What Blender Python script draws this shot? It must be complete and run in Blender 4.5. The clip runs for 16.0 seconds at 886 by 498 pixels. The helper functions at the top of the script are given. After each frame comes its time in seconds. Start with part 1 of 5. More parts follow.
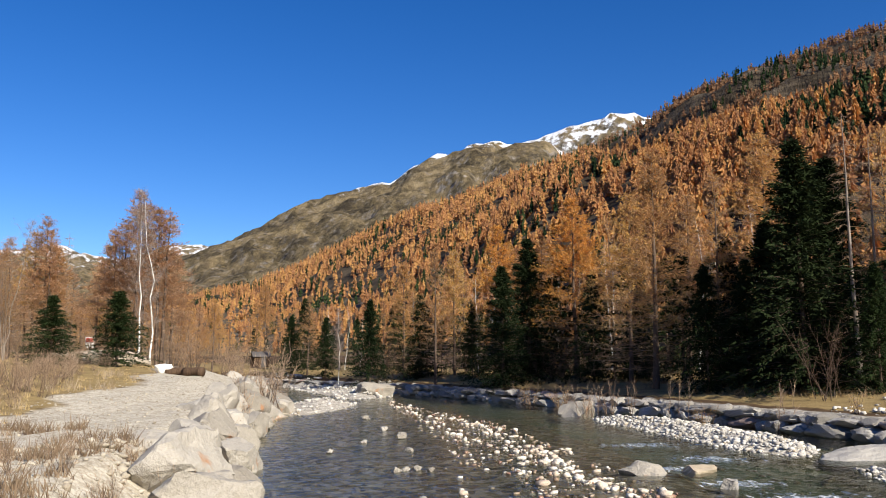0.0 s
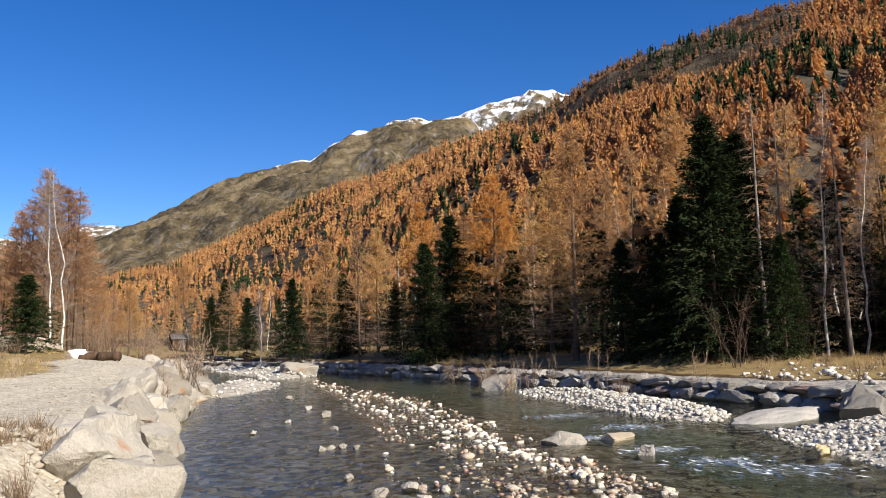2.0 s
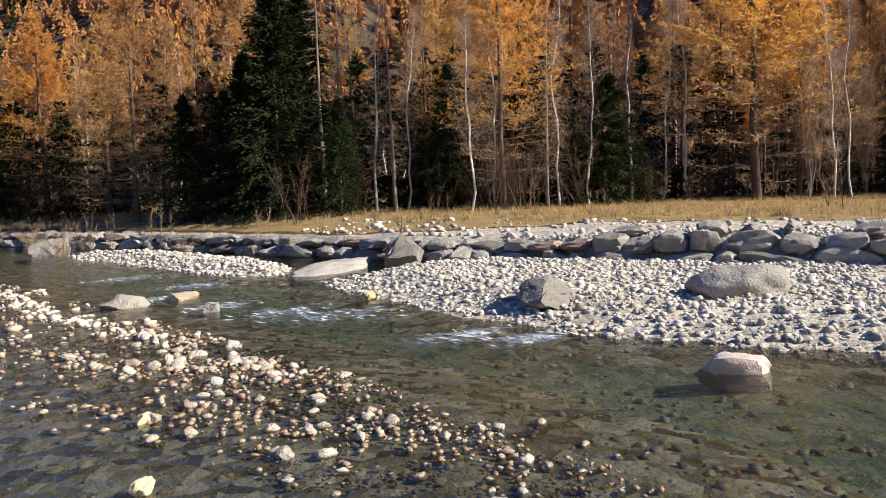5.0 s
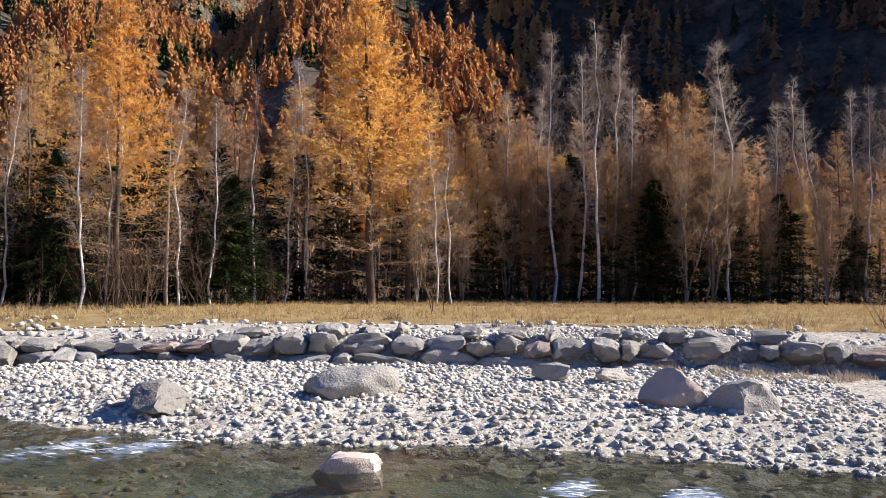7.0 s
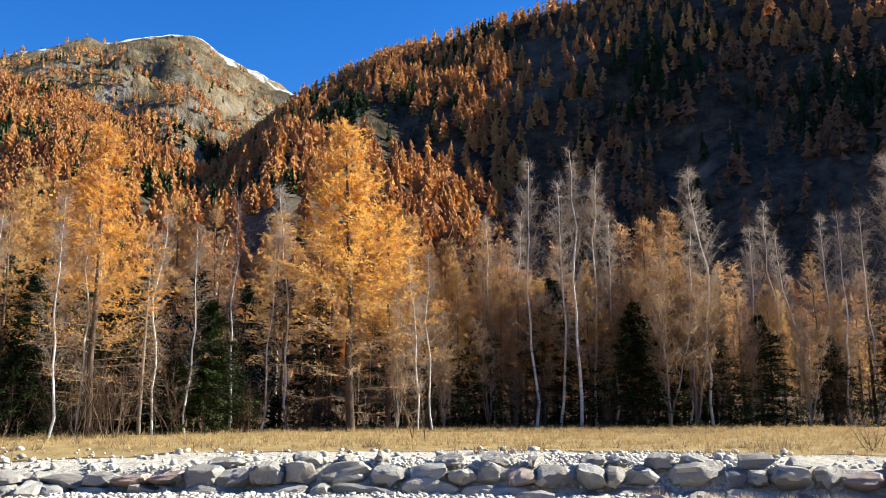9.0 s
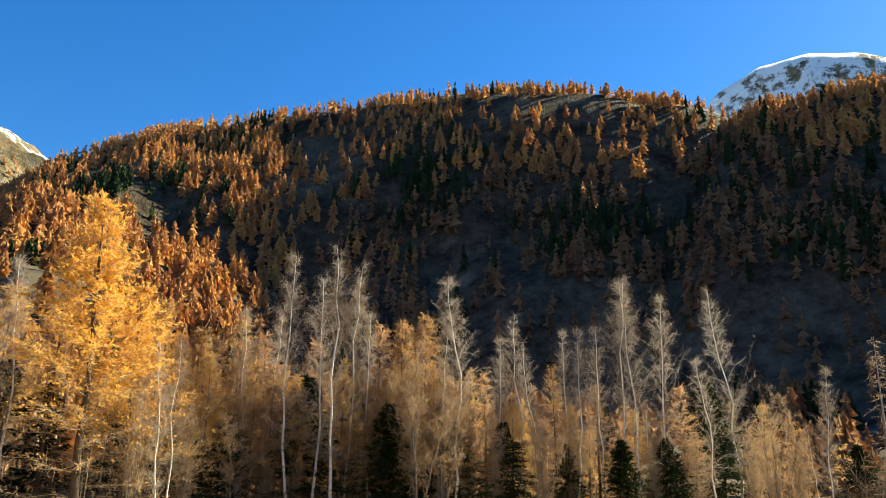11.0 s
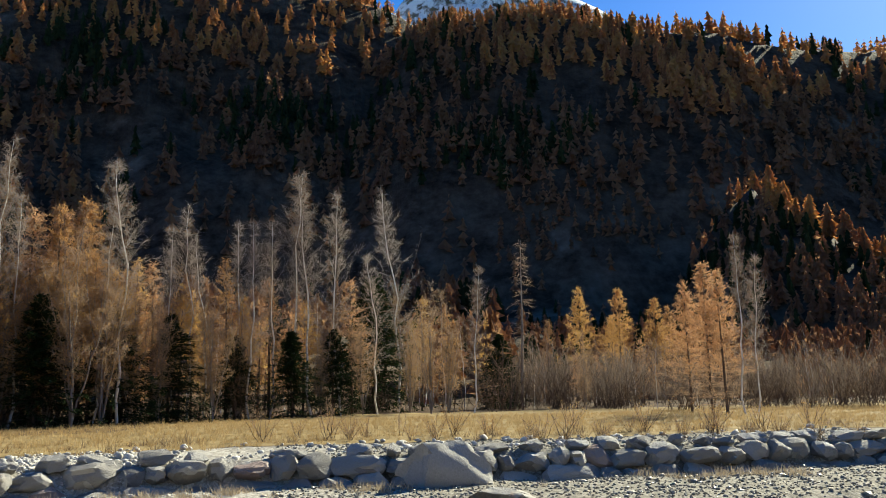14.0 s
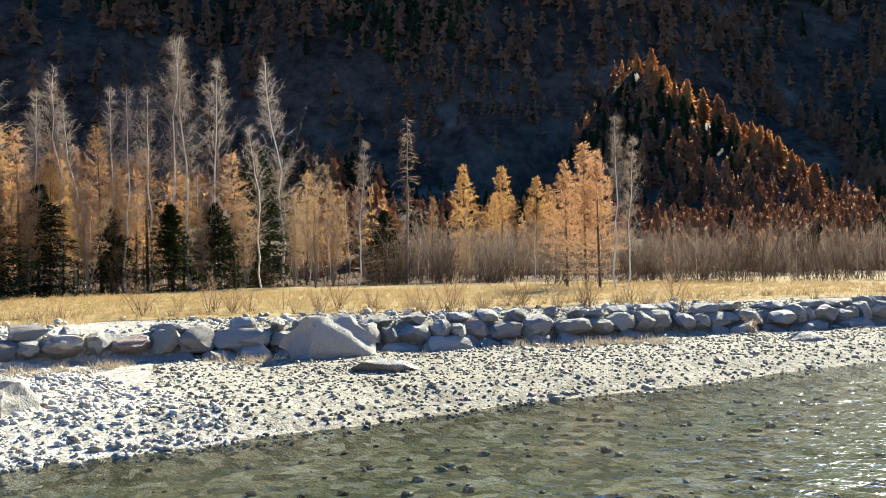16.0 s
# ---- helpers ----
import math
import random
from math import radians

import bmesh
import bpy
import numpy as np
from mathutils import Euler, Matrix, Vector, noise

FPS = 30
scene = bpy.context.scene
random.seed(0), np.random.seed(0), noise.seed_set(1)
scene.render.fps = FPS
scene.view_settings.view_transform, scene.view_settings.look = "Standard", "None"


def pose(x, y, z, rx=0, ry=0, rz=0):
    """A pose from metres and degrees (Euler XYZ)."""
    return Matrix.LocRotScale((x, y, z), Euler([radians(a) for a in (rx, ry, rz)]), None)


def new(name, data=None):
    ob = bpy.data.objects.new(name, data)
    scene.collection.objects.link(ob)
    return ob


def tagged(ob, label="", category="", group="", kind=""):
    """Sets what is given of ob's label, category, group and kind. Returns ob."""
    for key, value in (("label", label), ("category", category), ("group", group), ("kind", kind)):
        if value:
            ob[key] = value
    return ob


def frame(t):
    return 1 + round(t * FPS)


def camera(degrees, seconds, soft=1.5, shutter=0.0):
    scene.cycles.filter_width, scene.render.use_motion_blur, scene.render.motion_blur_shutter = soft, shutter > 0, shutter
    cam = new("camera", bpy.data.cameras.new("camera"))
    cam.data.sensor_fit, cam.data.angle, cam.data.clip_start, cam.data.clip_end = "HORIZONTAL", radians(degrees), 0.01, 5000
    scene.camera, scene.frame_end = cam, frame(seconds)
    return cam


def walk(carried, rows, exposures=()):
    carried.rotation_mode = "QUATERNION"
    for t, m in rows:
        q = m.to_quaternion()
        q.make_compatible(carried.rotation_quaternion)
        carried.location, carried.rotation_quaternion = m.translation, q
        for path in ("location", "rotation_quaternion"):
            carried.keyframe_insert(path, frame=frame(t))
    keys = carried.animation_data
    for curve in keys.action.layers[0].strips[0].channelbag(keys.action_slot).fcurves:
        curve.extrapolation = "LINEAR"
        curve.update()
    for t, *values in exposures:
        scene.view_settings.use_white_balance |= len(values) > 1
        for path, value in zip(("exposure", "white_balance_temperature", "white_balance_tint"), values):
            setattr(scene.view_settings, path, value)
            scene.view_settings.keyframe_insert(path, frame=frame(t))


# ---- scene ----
# camera: held at eye height on the river bank, turning where it stands
EYE = 2.7
cam = camera(56.1, 16.0, soft=0.95)
TURNS = [
    (0.0, 97.39, 0.10, 0.01),
    (0.5, 97.18, 0.37, 0.23),
    (1.0, 96.76, 0.57, -0.87),
    (1.5, 96.50, 1.41, -2.59),
    (2.0, 95.74, 1.52, -5.21),
    (2.5, 94.78, 1.28, -9.40),
    (3.0, 93.08, 1.78, -12.23),
    (3.5, 89.13, 1.60, -16.05),
    (4.0, 86.24, 1.79, -20.60),
    (4.5, 85.51, 2.21, -25.92),
    (5.0, 85.20, 1.78, -34.48),
    (5.2, 85.30, 1.32, -38.23),
    (7.3, 93.18, -0.33, -62.08),
    (7.5, 94.14, -0.15, -63.08),
    (8.0, 96.30, 0.41, -63.51),
    (8.2, 97.36, 0.49, -62.56),
    (10.3, 106.90, -1.51, -67.06),
    (10.5, 107.06, -1.30, -70.73),
    (11.0, 107.17, -0.82, -78.07),
    (11.5, 107.23, -0.33, -83.89),
    (12.0, 107.58, 0.05, -89.42),
    (12.5, 107.76, 0.30, -93.99),
    (13.0, 107.35, 0.47, -97.69),
    (13.5, 105.04, 0.89, -99.73),
    (14.0, 99.83, 1.13, -100.03),
    (14.5, 95.58, 1.31, -100.45),
    (15.0, 93.64, 1.18, -100.95),
    (15.5, 91.89, 1.24, -102.51),
    (16.0, 91.16, 0.92, -107.93),
]
EXPOSURES = [(0.0, 0.78, 6350, 8), (3.5, 0.85, 6500, 9), (5.0, 0.95, 6600, 9), (7.5, 1.25, 6150, 12), (8.2, 1.35, 6150, 10), (10.5, 1.85, 7400, -10), (12.5, 1.82, 8200, -5), (13.3, 1.45, 7600, -5), (14.0, 1.2, 6700, -5), (14.7, 1.42, 6600, -5), (16.0, 1.85, 6500, -3)]
walk(cam, [(t, pose(0, 0, EYE, rx, ry, rz)) for t, rx, ry, rz in TURNS], EXPOSURES)

# daylight: low autumn sun behind the right-hand ridge line, clear sky
SUN_AZ, SUN_EL = 140.0, 33.5
world = bpy.data.worlds.new("sky")
scene.world = world
world.use_nodes = True
wn = world.node_tree
sky = wn.nodes.new("ShaderNodeTexSky")
sky.sky_type = 'NISHITA'
sky.sun_disc = False
sky.sun_elevation, sky.sun_rotation = radians(SUN_EL), radians(SUN_AZ)
sky.altitude, sky.air_density, sky.dust_density, sky.ozone_density = 1800, 1.0, 0.6, 3.2
wn.nodes["Background"].inputs[1].default_value = 0.080
vivid = wn.nodes.new("ShaderNodeHueSaturation")
vivid.inputs["Saturation"].default_value, vivid.inputs["Hue"].default_value = 1.33, 0.513
wn.links.new(sky.outputs[0], vivid.inputs["Color"])
wn.links.new(vivid.outputs[0], wn.nodes["Background"].inputs[0])
sun = new("sun", bpy.data.lights.new("sun", 'SUN'))
sun.data.energy, sun.data.angle, sun.data.color = 5.0, radians(0.53), (1.0, 0.90, 0.76)
SUN_DIR = Vector((math.sin(radians(SUN_AZ)) * math.cos(radians(SUN_EL)), math.cos(radians(SUN_AZ)) * math.cos(radians(SUN_EL)), math.sin(radians(SUN_EL))))
sun.matrix_world = Matrix.Translation((30, -30, 60)) @ SUN_DIR.to_track_quat("Z", "Y").to_matrix().to_4x4()

rng = np.random.default_rng(7)


# ---------------------------------------------------------------- materials
class Nodes:
    """Short hand for building node materials."""

    def __init__(self, name):
        self.mat = bpy.data.materials.new(name)
        self.mat.use_nodes = True
        self.t = self.mat.node_tree
        self.t.nodes.clear()
        self.out = self.t.nodes.new("ShaderNodeOutputMaterial")

    def add(self, kind, **values):
        n = self.t.nodes.new("ShaderNode" + kind)
        for k, v in values.items():
            self.put(n, k, v)
        return n

    def put(self, n, key, v):
        key = int(key[1:]) if key[0] == "i" and key[1:].isdigit() else key.replace("_", " ")
        if isinstance(v, bpy.types.NodeSocket):
            self.t.links.new(v, n.inputs[key])
        else:
            n.inputs[key].default_value = v

    def coord(self, kind="Object"):
        return self.add("TexCoord").outputs[kind]

    def noise(self, scale, detail=4.0, rough=0.6, vec=None):
        return self.add("TexNoise", Vector=vec or self.coord(), Scale=scale, Detail=detail, Roughness=rough).outputs["Fac"]

    def ramp(self, fac, *stops):
        n = self.add("ValToRGB", Fac=fac)
        while len(n.color_ramp.elements) < len(stops):
            n.color_ramp.elements.new(0.5)
        for e, (p, c) in zip(n.color_ramp.elements, stops):
            e.position, e.color = p, (*c, 1)
        return n.outputs["Color"]

    def mix(self, fac, a, b, blend='MIX'):
        n = self.t.nodes.new("ShaderNodeMix")
        n.data_type, n.blend_type = 'RGBA', blend
        for i, v in ((0, fac), (6, a), (7, b)):
            if isinstance(v, bpy.types.NodeSocket):
                self.t.links.new(v, n.inputs[i])
            else:
                n.inputs[i].default_value = (*v, 1) if isinstance(v, tuple) and len(v) == 3 else v
        return n.outputs[2]

    def maths(self, op, a, b=0.0, c=0.0):
        n = self.t.nodes.new("ShaderNodeMath")
        n.operation = op
        for i, v in enumerate((a, b, c)):
            if isinstance(v, bpy.types.NodeSocket):
                self.t.links.new(v, n.inputs[i])
            else:
                n.inputs[i].default_value = v
        return n.outputs[0]

    def bump(self, height, strength=0.4, distance=0.05):
        return self.add("Bump", Height=height, Strength=strength, Distance=distance).outputs[0]

    def random(self):
        return self.add("ObjectInfo").outputs["Random"]

    def island(self):
        return self.add("NewGeometry").outputs["Random Per Island"]

    def finish(self, shader):
        self.t.links.new(shader, self.out.inputs[0])
        return self.mat

    def surface(self, colour, rough=0.8, normal=None, spec=0.3):
        p = self.add("BsdfPrincipled", Base_Color=colour, Roughness=rough)
        p.inputs["Specular IOR Level"].default_value = spec
        if normal:
            self.put(p, "Normal", normal)
        return p.outputs[0]


def stone_material(name, dark, mid, pale, scale=3.0, wet=False, rust=False):
    m = Nodes(name)
    r = m.maths('FRACT', m.maths('ADD', m.island(), m.random()))
    base = m.ramp(r, (0.0, dark), (0.45, mid), (0.8, pale), (1.0, mid))
    n1, n2 = m.noise(scale, 5), m.noise(scale * 9, 3)
    c = m.mix(m.maths('MULTIPLY', n1, 0.55), base, m.ramp(n2, (0.3, dark), (0.7, pale)))
    if rust:
        c = m.mix(m.ramp(m.noise(0.55, 4, 0.6), (0.62, (0, 0, 0)), (0.68, (0.8, 0.8, 0.8))), c, (0.36, 0.16, 0.055))
    return m.finish(m.surface(c, 0.35 if wet else 0.85, m.bump(m.maths('ADD', n1, m.maths('MULTIPLY', n2, 0.3)), 0.8, 0.26 / scale), 0.5 if wet else 0.25))


def leaf_material(name, stops, through_amount=0.35):
    """Foliage: colour varies from tree to tree and from clump to clump."""
    m = Nodes(name)
    n = m.noise(0.9, 2)
    r = m.maths('ADD', m.maths('MULTIPLY', m.random(), 0.6), m.maths('MULTIPLY', m.maths('ADD', n, m.island()), 0.22))
    c = m.ramp(r, *stops)
    d = m.add("BsdfDiffuse", Color=c).outputs[0]
    t = m.add("BsdfTranslucent", Color=c).outputs[0]
    return m.finish(m.add("MixShader", i0=through_amount, i1=d, i2=t).outputs[0])


def forest_material(name, stops, cell=0.16, through_amount=0.5):
    """Woods far off: one tint a tree, by cells of the ground plan."""
    m = Nodes(name)
    v = m.add("TexVoronoi", Vector=m.coord(), Scale=cell)
    v.voronoi_dimensions = '2D'
    hue = m.add("SeparateColor", Color=v.outputs["Color"]).outputs[0]
    r = m.maths('ADD', m.maths('MULTIPLY', hue, 0.66), m.maths('MULTIPLY', m.island(), 0.34))
    c = m.ramp(r, *stops)
    d = m.add("BsdfDiffuse", Color=c).outputs[0]
    t = m.add("BsdfTranslucent", Color=c).outputs[0]
    return m.finish(m.add("MixShader", i0=through_amount, i1=d, i2=t).outputs[0])


def bark_material(name, a, b, scale=6.0, stretch=0.25):
    m = Nodes(name)
    mp = m.add("Mapping", Vector=m.coord(), Scale=(1, 1, stretch))
    n = m.noise(scale, 5, 0.7, mp.outputs[0])
    return m.finish(m.surface(m.ramp(n, (0.3, a), (0.7, b)), 0.9, m.bump(n, 0.6, 0.03), 0.1))


def birch_material():
    m = Nodes("birch_bark")
    mp = m.add("Mapping", Vector=m.coord(), Scale=(1, 1, 4.0))
    n = m.noise(2.2, 5, 0.75, mp.outputs[0])
    c = m.ramp(n, (0.33, (0.03, 0.025, 0.02)), (0.41, (0.55, 0.52, 0.47)), (0.62, (0.82, 0.79, 0.74)))
    return m.finish(m.surface(c, 0.75, m.bump(n, 0.3, 0.02)))


LARCH_LEAF = leaf_material("larch_needles", ((0.0, (0.30, 0.165, 0.085)), (0.3, (0.45, 0.26, 0.115)), (0.6, (0.58, 0.345, 0.13)), (0.85, (0.66, 0.43, 0.145)), (1.0, (0.52, 0.38, 0.17))), 0.5)
GOLD_LEAF = leaf_material("golden_larch_needles", ((0.0, (0.64, 0.31, 0.085)), (0.5, (0.74, 0.40, 0.10)), (1.0, (0.78, 0.50, 0.12))), 0.5)
RUST_LEAF = leaf_material("rusty_larch_needles", ((0.0, (0.32, 0.175, 0.10)), (0.5, (0.50, 0.285, 0.15)), (1.0, (0.60, 0.365, 0.195))), 0.55)
SPRUCE_LEAF = leaf_material("spruce_needles", ((0.0, (0.009, 0.014, 0.008)), (0.5, (0.018, 0.027, 0.012)), (1.0, (0.040, 0.052, 0.020))), 0.08)
YOUNG_SPRUCE_LEAF = leaf_material("young_spruce_needles", ((0.0, (0.012, 0.019, 0.009)), (0.5, (0.022, 0.035, 0.014)), (1.0, (0.045, 0.062, 0.022))), 0.12)
TWIG = leaf_material("birch_twigs", ((0.0, (0.20, 0.158, 0.13)), (0.5, (0.34, 0.28, 0.24)), (1.0, (0.48, 0.42, 0.365))), 0.3)
THICKET_TWIG = leaf_material("thicket_twigs", ((0.0, (0.12, 0.09, 0.07)), (0.5, (0.23, 0.18, 0.14)), (1.0, (0.35, 0.285, 0.225))), 0.25)
AMBER_LEAF = leaf_material("amber_larch_needles", ((0.0, (0.46, 0.22, 0.10)), (0.5, (0.66, 0.345, 0.145)), (1.0, (0.76, 0.45, 0.18))), 0.55)
BROWN_TWIG = leaf_material("brown_twigs", ((0.0, (0.22, 0.15, 0.10)), (0.5, (0.40, 0.285, 0.195)), (1.0, (0.53, 0.405, 0.285))), 0.35)
# brown twigs with the shade of the wood put into their colour
SHADED_TWIG = leaf_material("shaded_twigs", ((0.0, (0.05, 0.035, 0.025)), (0.5, (0.11, 0.075, 0.055)), (1.0, (0.17, 0.12, 0.085))), 0.1)
PALE_LEAF = leaf_material("withered_leaves", ((0.0, (0.36, 0.20, 0.07)), (0.5, (0.46, 0.29, 0.11)), (1.0, (0.52, 0.36, 0.14))), 0.4)
GRASS = leaf_material("dry_grass", ((0.0, (0.31, 0.21, 0.11)), (0.4, (0.46, 0.335, 0.165)), (0.7, (0.56, 0.43, 0.22)), (1.0, (0.37, 0.33, 0.15))), 0.3)
FAR_LARCH = forest_material("far_larch_woods", ((0.0, (0.28, 0.145, 0.085)), (0.3, (0.44, 0.23, 0.11)), (0.6, (0.57, 0.31, 0.13)), (0.85, (0.65, 0.39, 0.14)), (1.0, (0.44, 0.30, 0.14))))
# dull larches of the heights; also larches with slope shade put into their colour
FAR_BROWN_SHADED = forest_material("far_brown_woods", ((0.0, (0.16, 0.092, 0.06)), (0.4, (0.27, 0.155, 0.09)), (0.8, (0.38, 0.22, 0.115)), (1.0, (0.29, 0.185, 0.11))))
FAR_SPRUCE = forest_material("far_spruce_woods", ((0.0, (0.014, 0.024, 0.013)), (0.6, (0.028, 0.045, 0.02)), (1.0, (0.05, 0.065, 0.025))), through_amount=0.1)
BARK = bark_material("conifer_bark", (0.055, 0.038, 0.028), (0.17, 0.125, 0.095))
GREY_BARK = bark_material("grey_bark", (0.13, 0.105, 0.085), (0.34, 0.30, 0.26))
BIRCH_BARK = birch_material()
COBBLE = stone_material("cobbles", (0.27, 0.25, 0.22), (0.46, 0.435, 0.39), (0.66, 0.63, 0.57), 6.0)
SILTY_COBBLE = stone_material("silty_cobbles", (0.13, 0.115, 0.09), (0.22, 0.20, 0.165), (0.36, 0.335, 0.28), 6.0)
WARM_COBBLE = stone_material("warm_cobbles", (0.42, 0.31, 0.23), (0.62, 0.56, 0.46), (0.76, 0.72, 0.63), 6.0)
REDDISH_GRAVEL = stone_material("reddish_wet_gravel", (0.25, 0.12, 0.082), (0.23, 0.185, 0.11), (0.41, 0.335, 0.25), 8.0, True)
DARK_BOULDER = stone_material("dark_boulder_stone", (0.15, 0.14, 0.125), (0.26, 0.245, 0.225), (0.39, 0.37, 0.34), 2.2)
SANDY_STONE = stone_material("sandy_stones", (0.25, 0.21, 0.155), (0.37, 0.33, 0.26), (0.48, 0.44, 0.365), 6.0)
WET_COBBLE = stone_material("wet_cobbles", (0.15, 0.13, 0.085), (0.31, 0.25, 0.165), (0.48, 0.40, 0.29), 6.0, True)
BOULDER = stone_material("boulder_stone", (0.17, 0.155, 0.14), (0.29, 0.275, 0.25), (0.42, 0.40, 0.365), 2.2)
PALE_BOULDER = stone_material("pale_boulder_stone", (0.19, 0.168, 0.135), (0.31, 0.283, 0.238), (0.43, 0.40, 0.35), 2.0, rust=True)
REDDISH_BLOCK = stone_material("reddish_block_stone", (0.20, 0.14, 0.12), (0.30, 0.23, 0.20), (0.40, 0.33, 0.29), 2.2)
RED_BOULDER = stone_material("reddish_granite", (0.31, 0.24, 0.21), (0.46, 0.38, 0.335), (0.57, 0.50, 0.45), 5.0)


def ground_material():
    """Grass, gravel, river bed, moor, scree and snow, told apart by where the ground lies."""
    m = Nodes("ground")
    geo = m.add("NewGeometry")
    pos = m.add("SeparateXYZ", Vector=geo.outputs["Position"])
    nrm = m.add("SeparateXYZ", Vector=geo.outputs["Normal"])
    z = pos.outputs["Z"]
    p = geo.outputs["Position"]
    fine, mid_n, broad, huge = m.noise(9.0, 5, 0.7, p), m.noise(1.1, 5, 0.6, p), m.noise(0.05, 6, 0.6, p), m.noise(0.006, 7, 0.65, p)
    attr = m.add("Attribute")
    attr.attribute_name = "cover"
    kinds = m.add("SeparateColor", Color=attr.outputs["Color"])
    kinds_gravel = kinds.outputs[1]
    slabs = m.add("TexVoronoi", Vector=p, Scale=4.5)
    bed = m.ramp(m.mix(0.4, m.mix(0.45, m.noise(3.5, 5, 0.7, p), m.noise(0.7, 3, 0.6, p)), m.add("SeparateColor", Color=slabs.outputs["Color"]).outputs[1]), (0.3, (0.115, 0.095, 0.055)), (0.45, (0.26, 0.22, 0.13)), (0.6, (0.41, 0.345, 0.22)), (0.74, (0.60, 0.53, 0.40)))
    bed = m.mix(m.maths('MULTIPLY', m.maths('MINIMUM', m.maths('MAXIMUM', m.maths('MULTIPLY', m.maths('ADD', z, 0.16), -7.0), 0.0), 1.0), 0.6), bed, (0.23, 0.29, 0.185))
    cells = m.add("TexVoronoi", Vector=p, Scale=9.0)
    grit = m.add("TexVoronoi", Vector=p, Scale=26.0)
    tone = m.add("SeparateColor", Color=cells.outputs["Color"]).outputs[0]
    tone2 = m.add("SeparateColor", Color=grit.outputs["Color"]).outputs[0]
    pebbles = m.maths('ADD', m.maths('MULTIPLY', m.mix(0.45, tone, tone2), 0.6), m.maths('MULTIPLY', mid_n, 0.4))
    gravel = m.ramp(pebbles, (0.2, (0.20, 0.18, 0.15)), (0.45, (0.37, 0.34, 0.29)), (0.65, (0.52, 0.48, 0.41)), (0.85, (0.66, 0.63, 0.56)))
    bias = attr.outputs["Alpha"]
    silt = m.ramp(pebbles, (0.2, (0.10, 0.088, 0.065)), (0.5, (0.21, 0.19, 0.15)), (0.85, (0.38, 0.35, 0.29)))
    sandy = m.ramp(pebbles, (0.2, (0.27, 0.23, 0.17)), (0.5, (0.44, 0.395, 0.315)), (0.85, (0.62, 0.575, 0.48)))
    gravel = m.mix(m.maths('MINIMUM', m.maths('MAXIMUM', bias, 0.0), 1.0), gravel, silt)
    gravel = m.mix(m.maths('MINIMUM', m.maths('MAXIMUM', m.maths('MULTIPLY', bias, -1.0), 0.0), 1.0), gravel, sandy)
    gap = m.maths('MULTIPLY', m.maths('ADD', cells.outputs["Distance"], m.maths('MULTIPLY', grit.outputs["Distance"], 0.5)), kinds_gravel)
    grass = m.ramp(m.mix(0.5, mid_n, fine), (0.3, (0.13, 0.09, 0.042)), (0.5, (0.25, 0.182, 0.082)), (0.7, (0.36, 0.275, 0.132)))
    litter = m.ramp(mid_n, (0.3, (0.045, 0.029, 0.017)), (0.7, (0.115, 0.073, 0.04)))
    moor = m.ramp(m.mix(0.45, m.noise(0.03, 9, 0.75, p), huge), (0.41, (0.045, 0.036, 0.022)), (0.48, (0.12, 0.093, 0.05)), (0.54, (0.195, 0.148, 0.082)), (0.62, (0.265, 0.208, 0.12)))
    rock = m.ramp(m.noise(0.03, 8, 0.7, p), (0.35, (0.11, 0.10, 0.09)), (0.65, (0.33, 0.30, 0.27)))
    step = lambda v, a, b: m.maths('MULTIPLY', m.maths('SUBTRACT', v, a), 1 / (b - a))
    clamp = lambda v: m.maths('MINIMUM', m.maths('MAXIMUM', v, 0.0), 1.0)
    jit = m.maths('MULTIPLY', m.maths('SUBTRACT', mid_n, 0.5), 0.5)
    c = m.mix(clamp(step(m.maths('ADD', kinds.outputs[0], jit), 0.4, 0.6)), litter, grass)
    c = m.mix(clamp(step(m.maths('ADD', kinds.outputs[1], jit), 0.4, 0.6)), c, gravel)
    c = m.mix(clamp(step(z, 0.03, -0.03)), c, bed)
    high = clamp(step(z, 4.6, 9.0))
    hill = m.mix(clamp(m.maths('MULTIPLY', step(nrm.outputs["Z"], 0.80, 0.62), step(broad, 0.46, 0.60))), moor, rock)
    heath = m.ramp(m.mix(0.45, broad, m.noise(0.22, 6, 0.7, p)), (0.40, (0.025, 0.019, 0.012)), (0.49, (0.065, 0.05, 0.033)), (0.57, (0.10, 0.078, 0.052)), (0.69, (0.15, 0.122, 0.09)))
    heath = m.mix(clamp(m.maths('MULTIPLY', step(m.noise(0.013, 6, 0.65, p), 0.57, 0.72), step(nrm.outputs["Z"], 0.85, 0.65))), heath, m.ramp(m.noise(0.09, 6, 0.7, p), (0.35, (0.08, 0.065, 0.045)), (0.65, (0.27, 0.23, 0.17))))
    bear = m.maths('ARCTAN2', pos.outputs["X"], pos.outputs["Y"])
    reach = m.add("VectorMath", i0=p)
    reach.operation = 'LENGTH'
    down = m.add("CombineXYZ", X=m.maths('MULTIPLY', bear, 95.0), Y=m.maths('MULTIPLY', reach.outputs["Value"], 0.016), Z=0.0).outputs[0]
    gully = m.noise(1.0, 6, 0.62, down)
    hill = m.mix(clamp(step(gully, 0.50, 0.62)), hill, m.mix(0.5, hill, (0.05, 0.04, 0.03)))
    hill = m.mix(clamp(step(gully, 0.44, 0.34)), hill, m.mix(0.22, hill, (0.36, 0.31, 0.25)))
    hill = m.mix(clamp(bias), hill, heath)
    c = m.mix(high, c, hill)
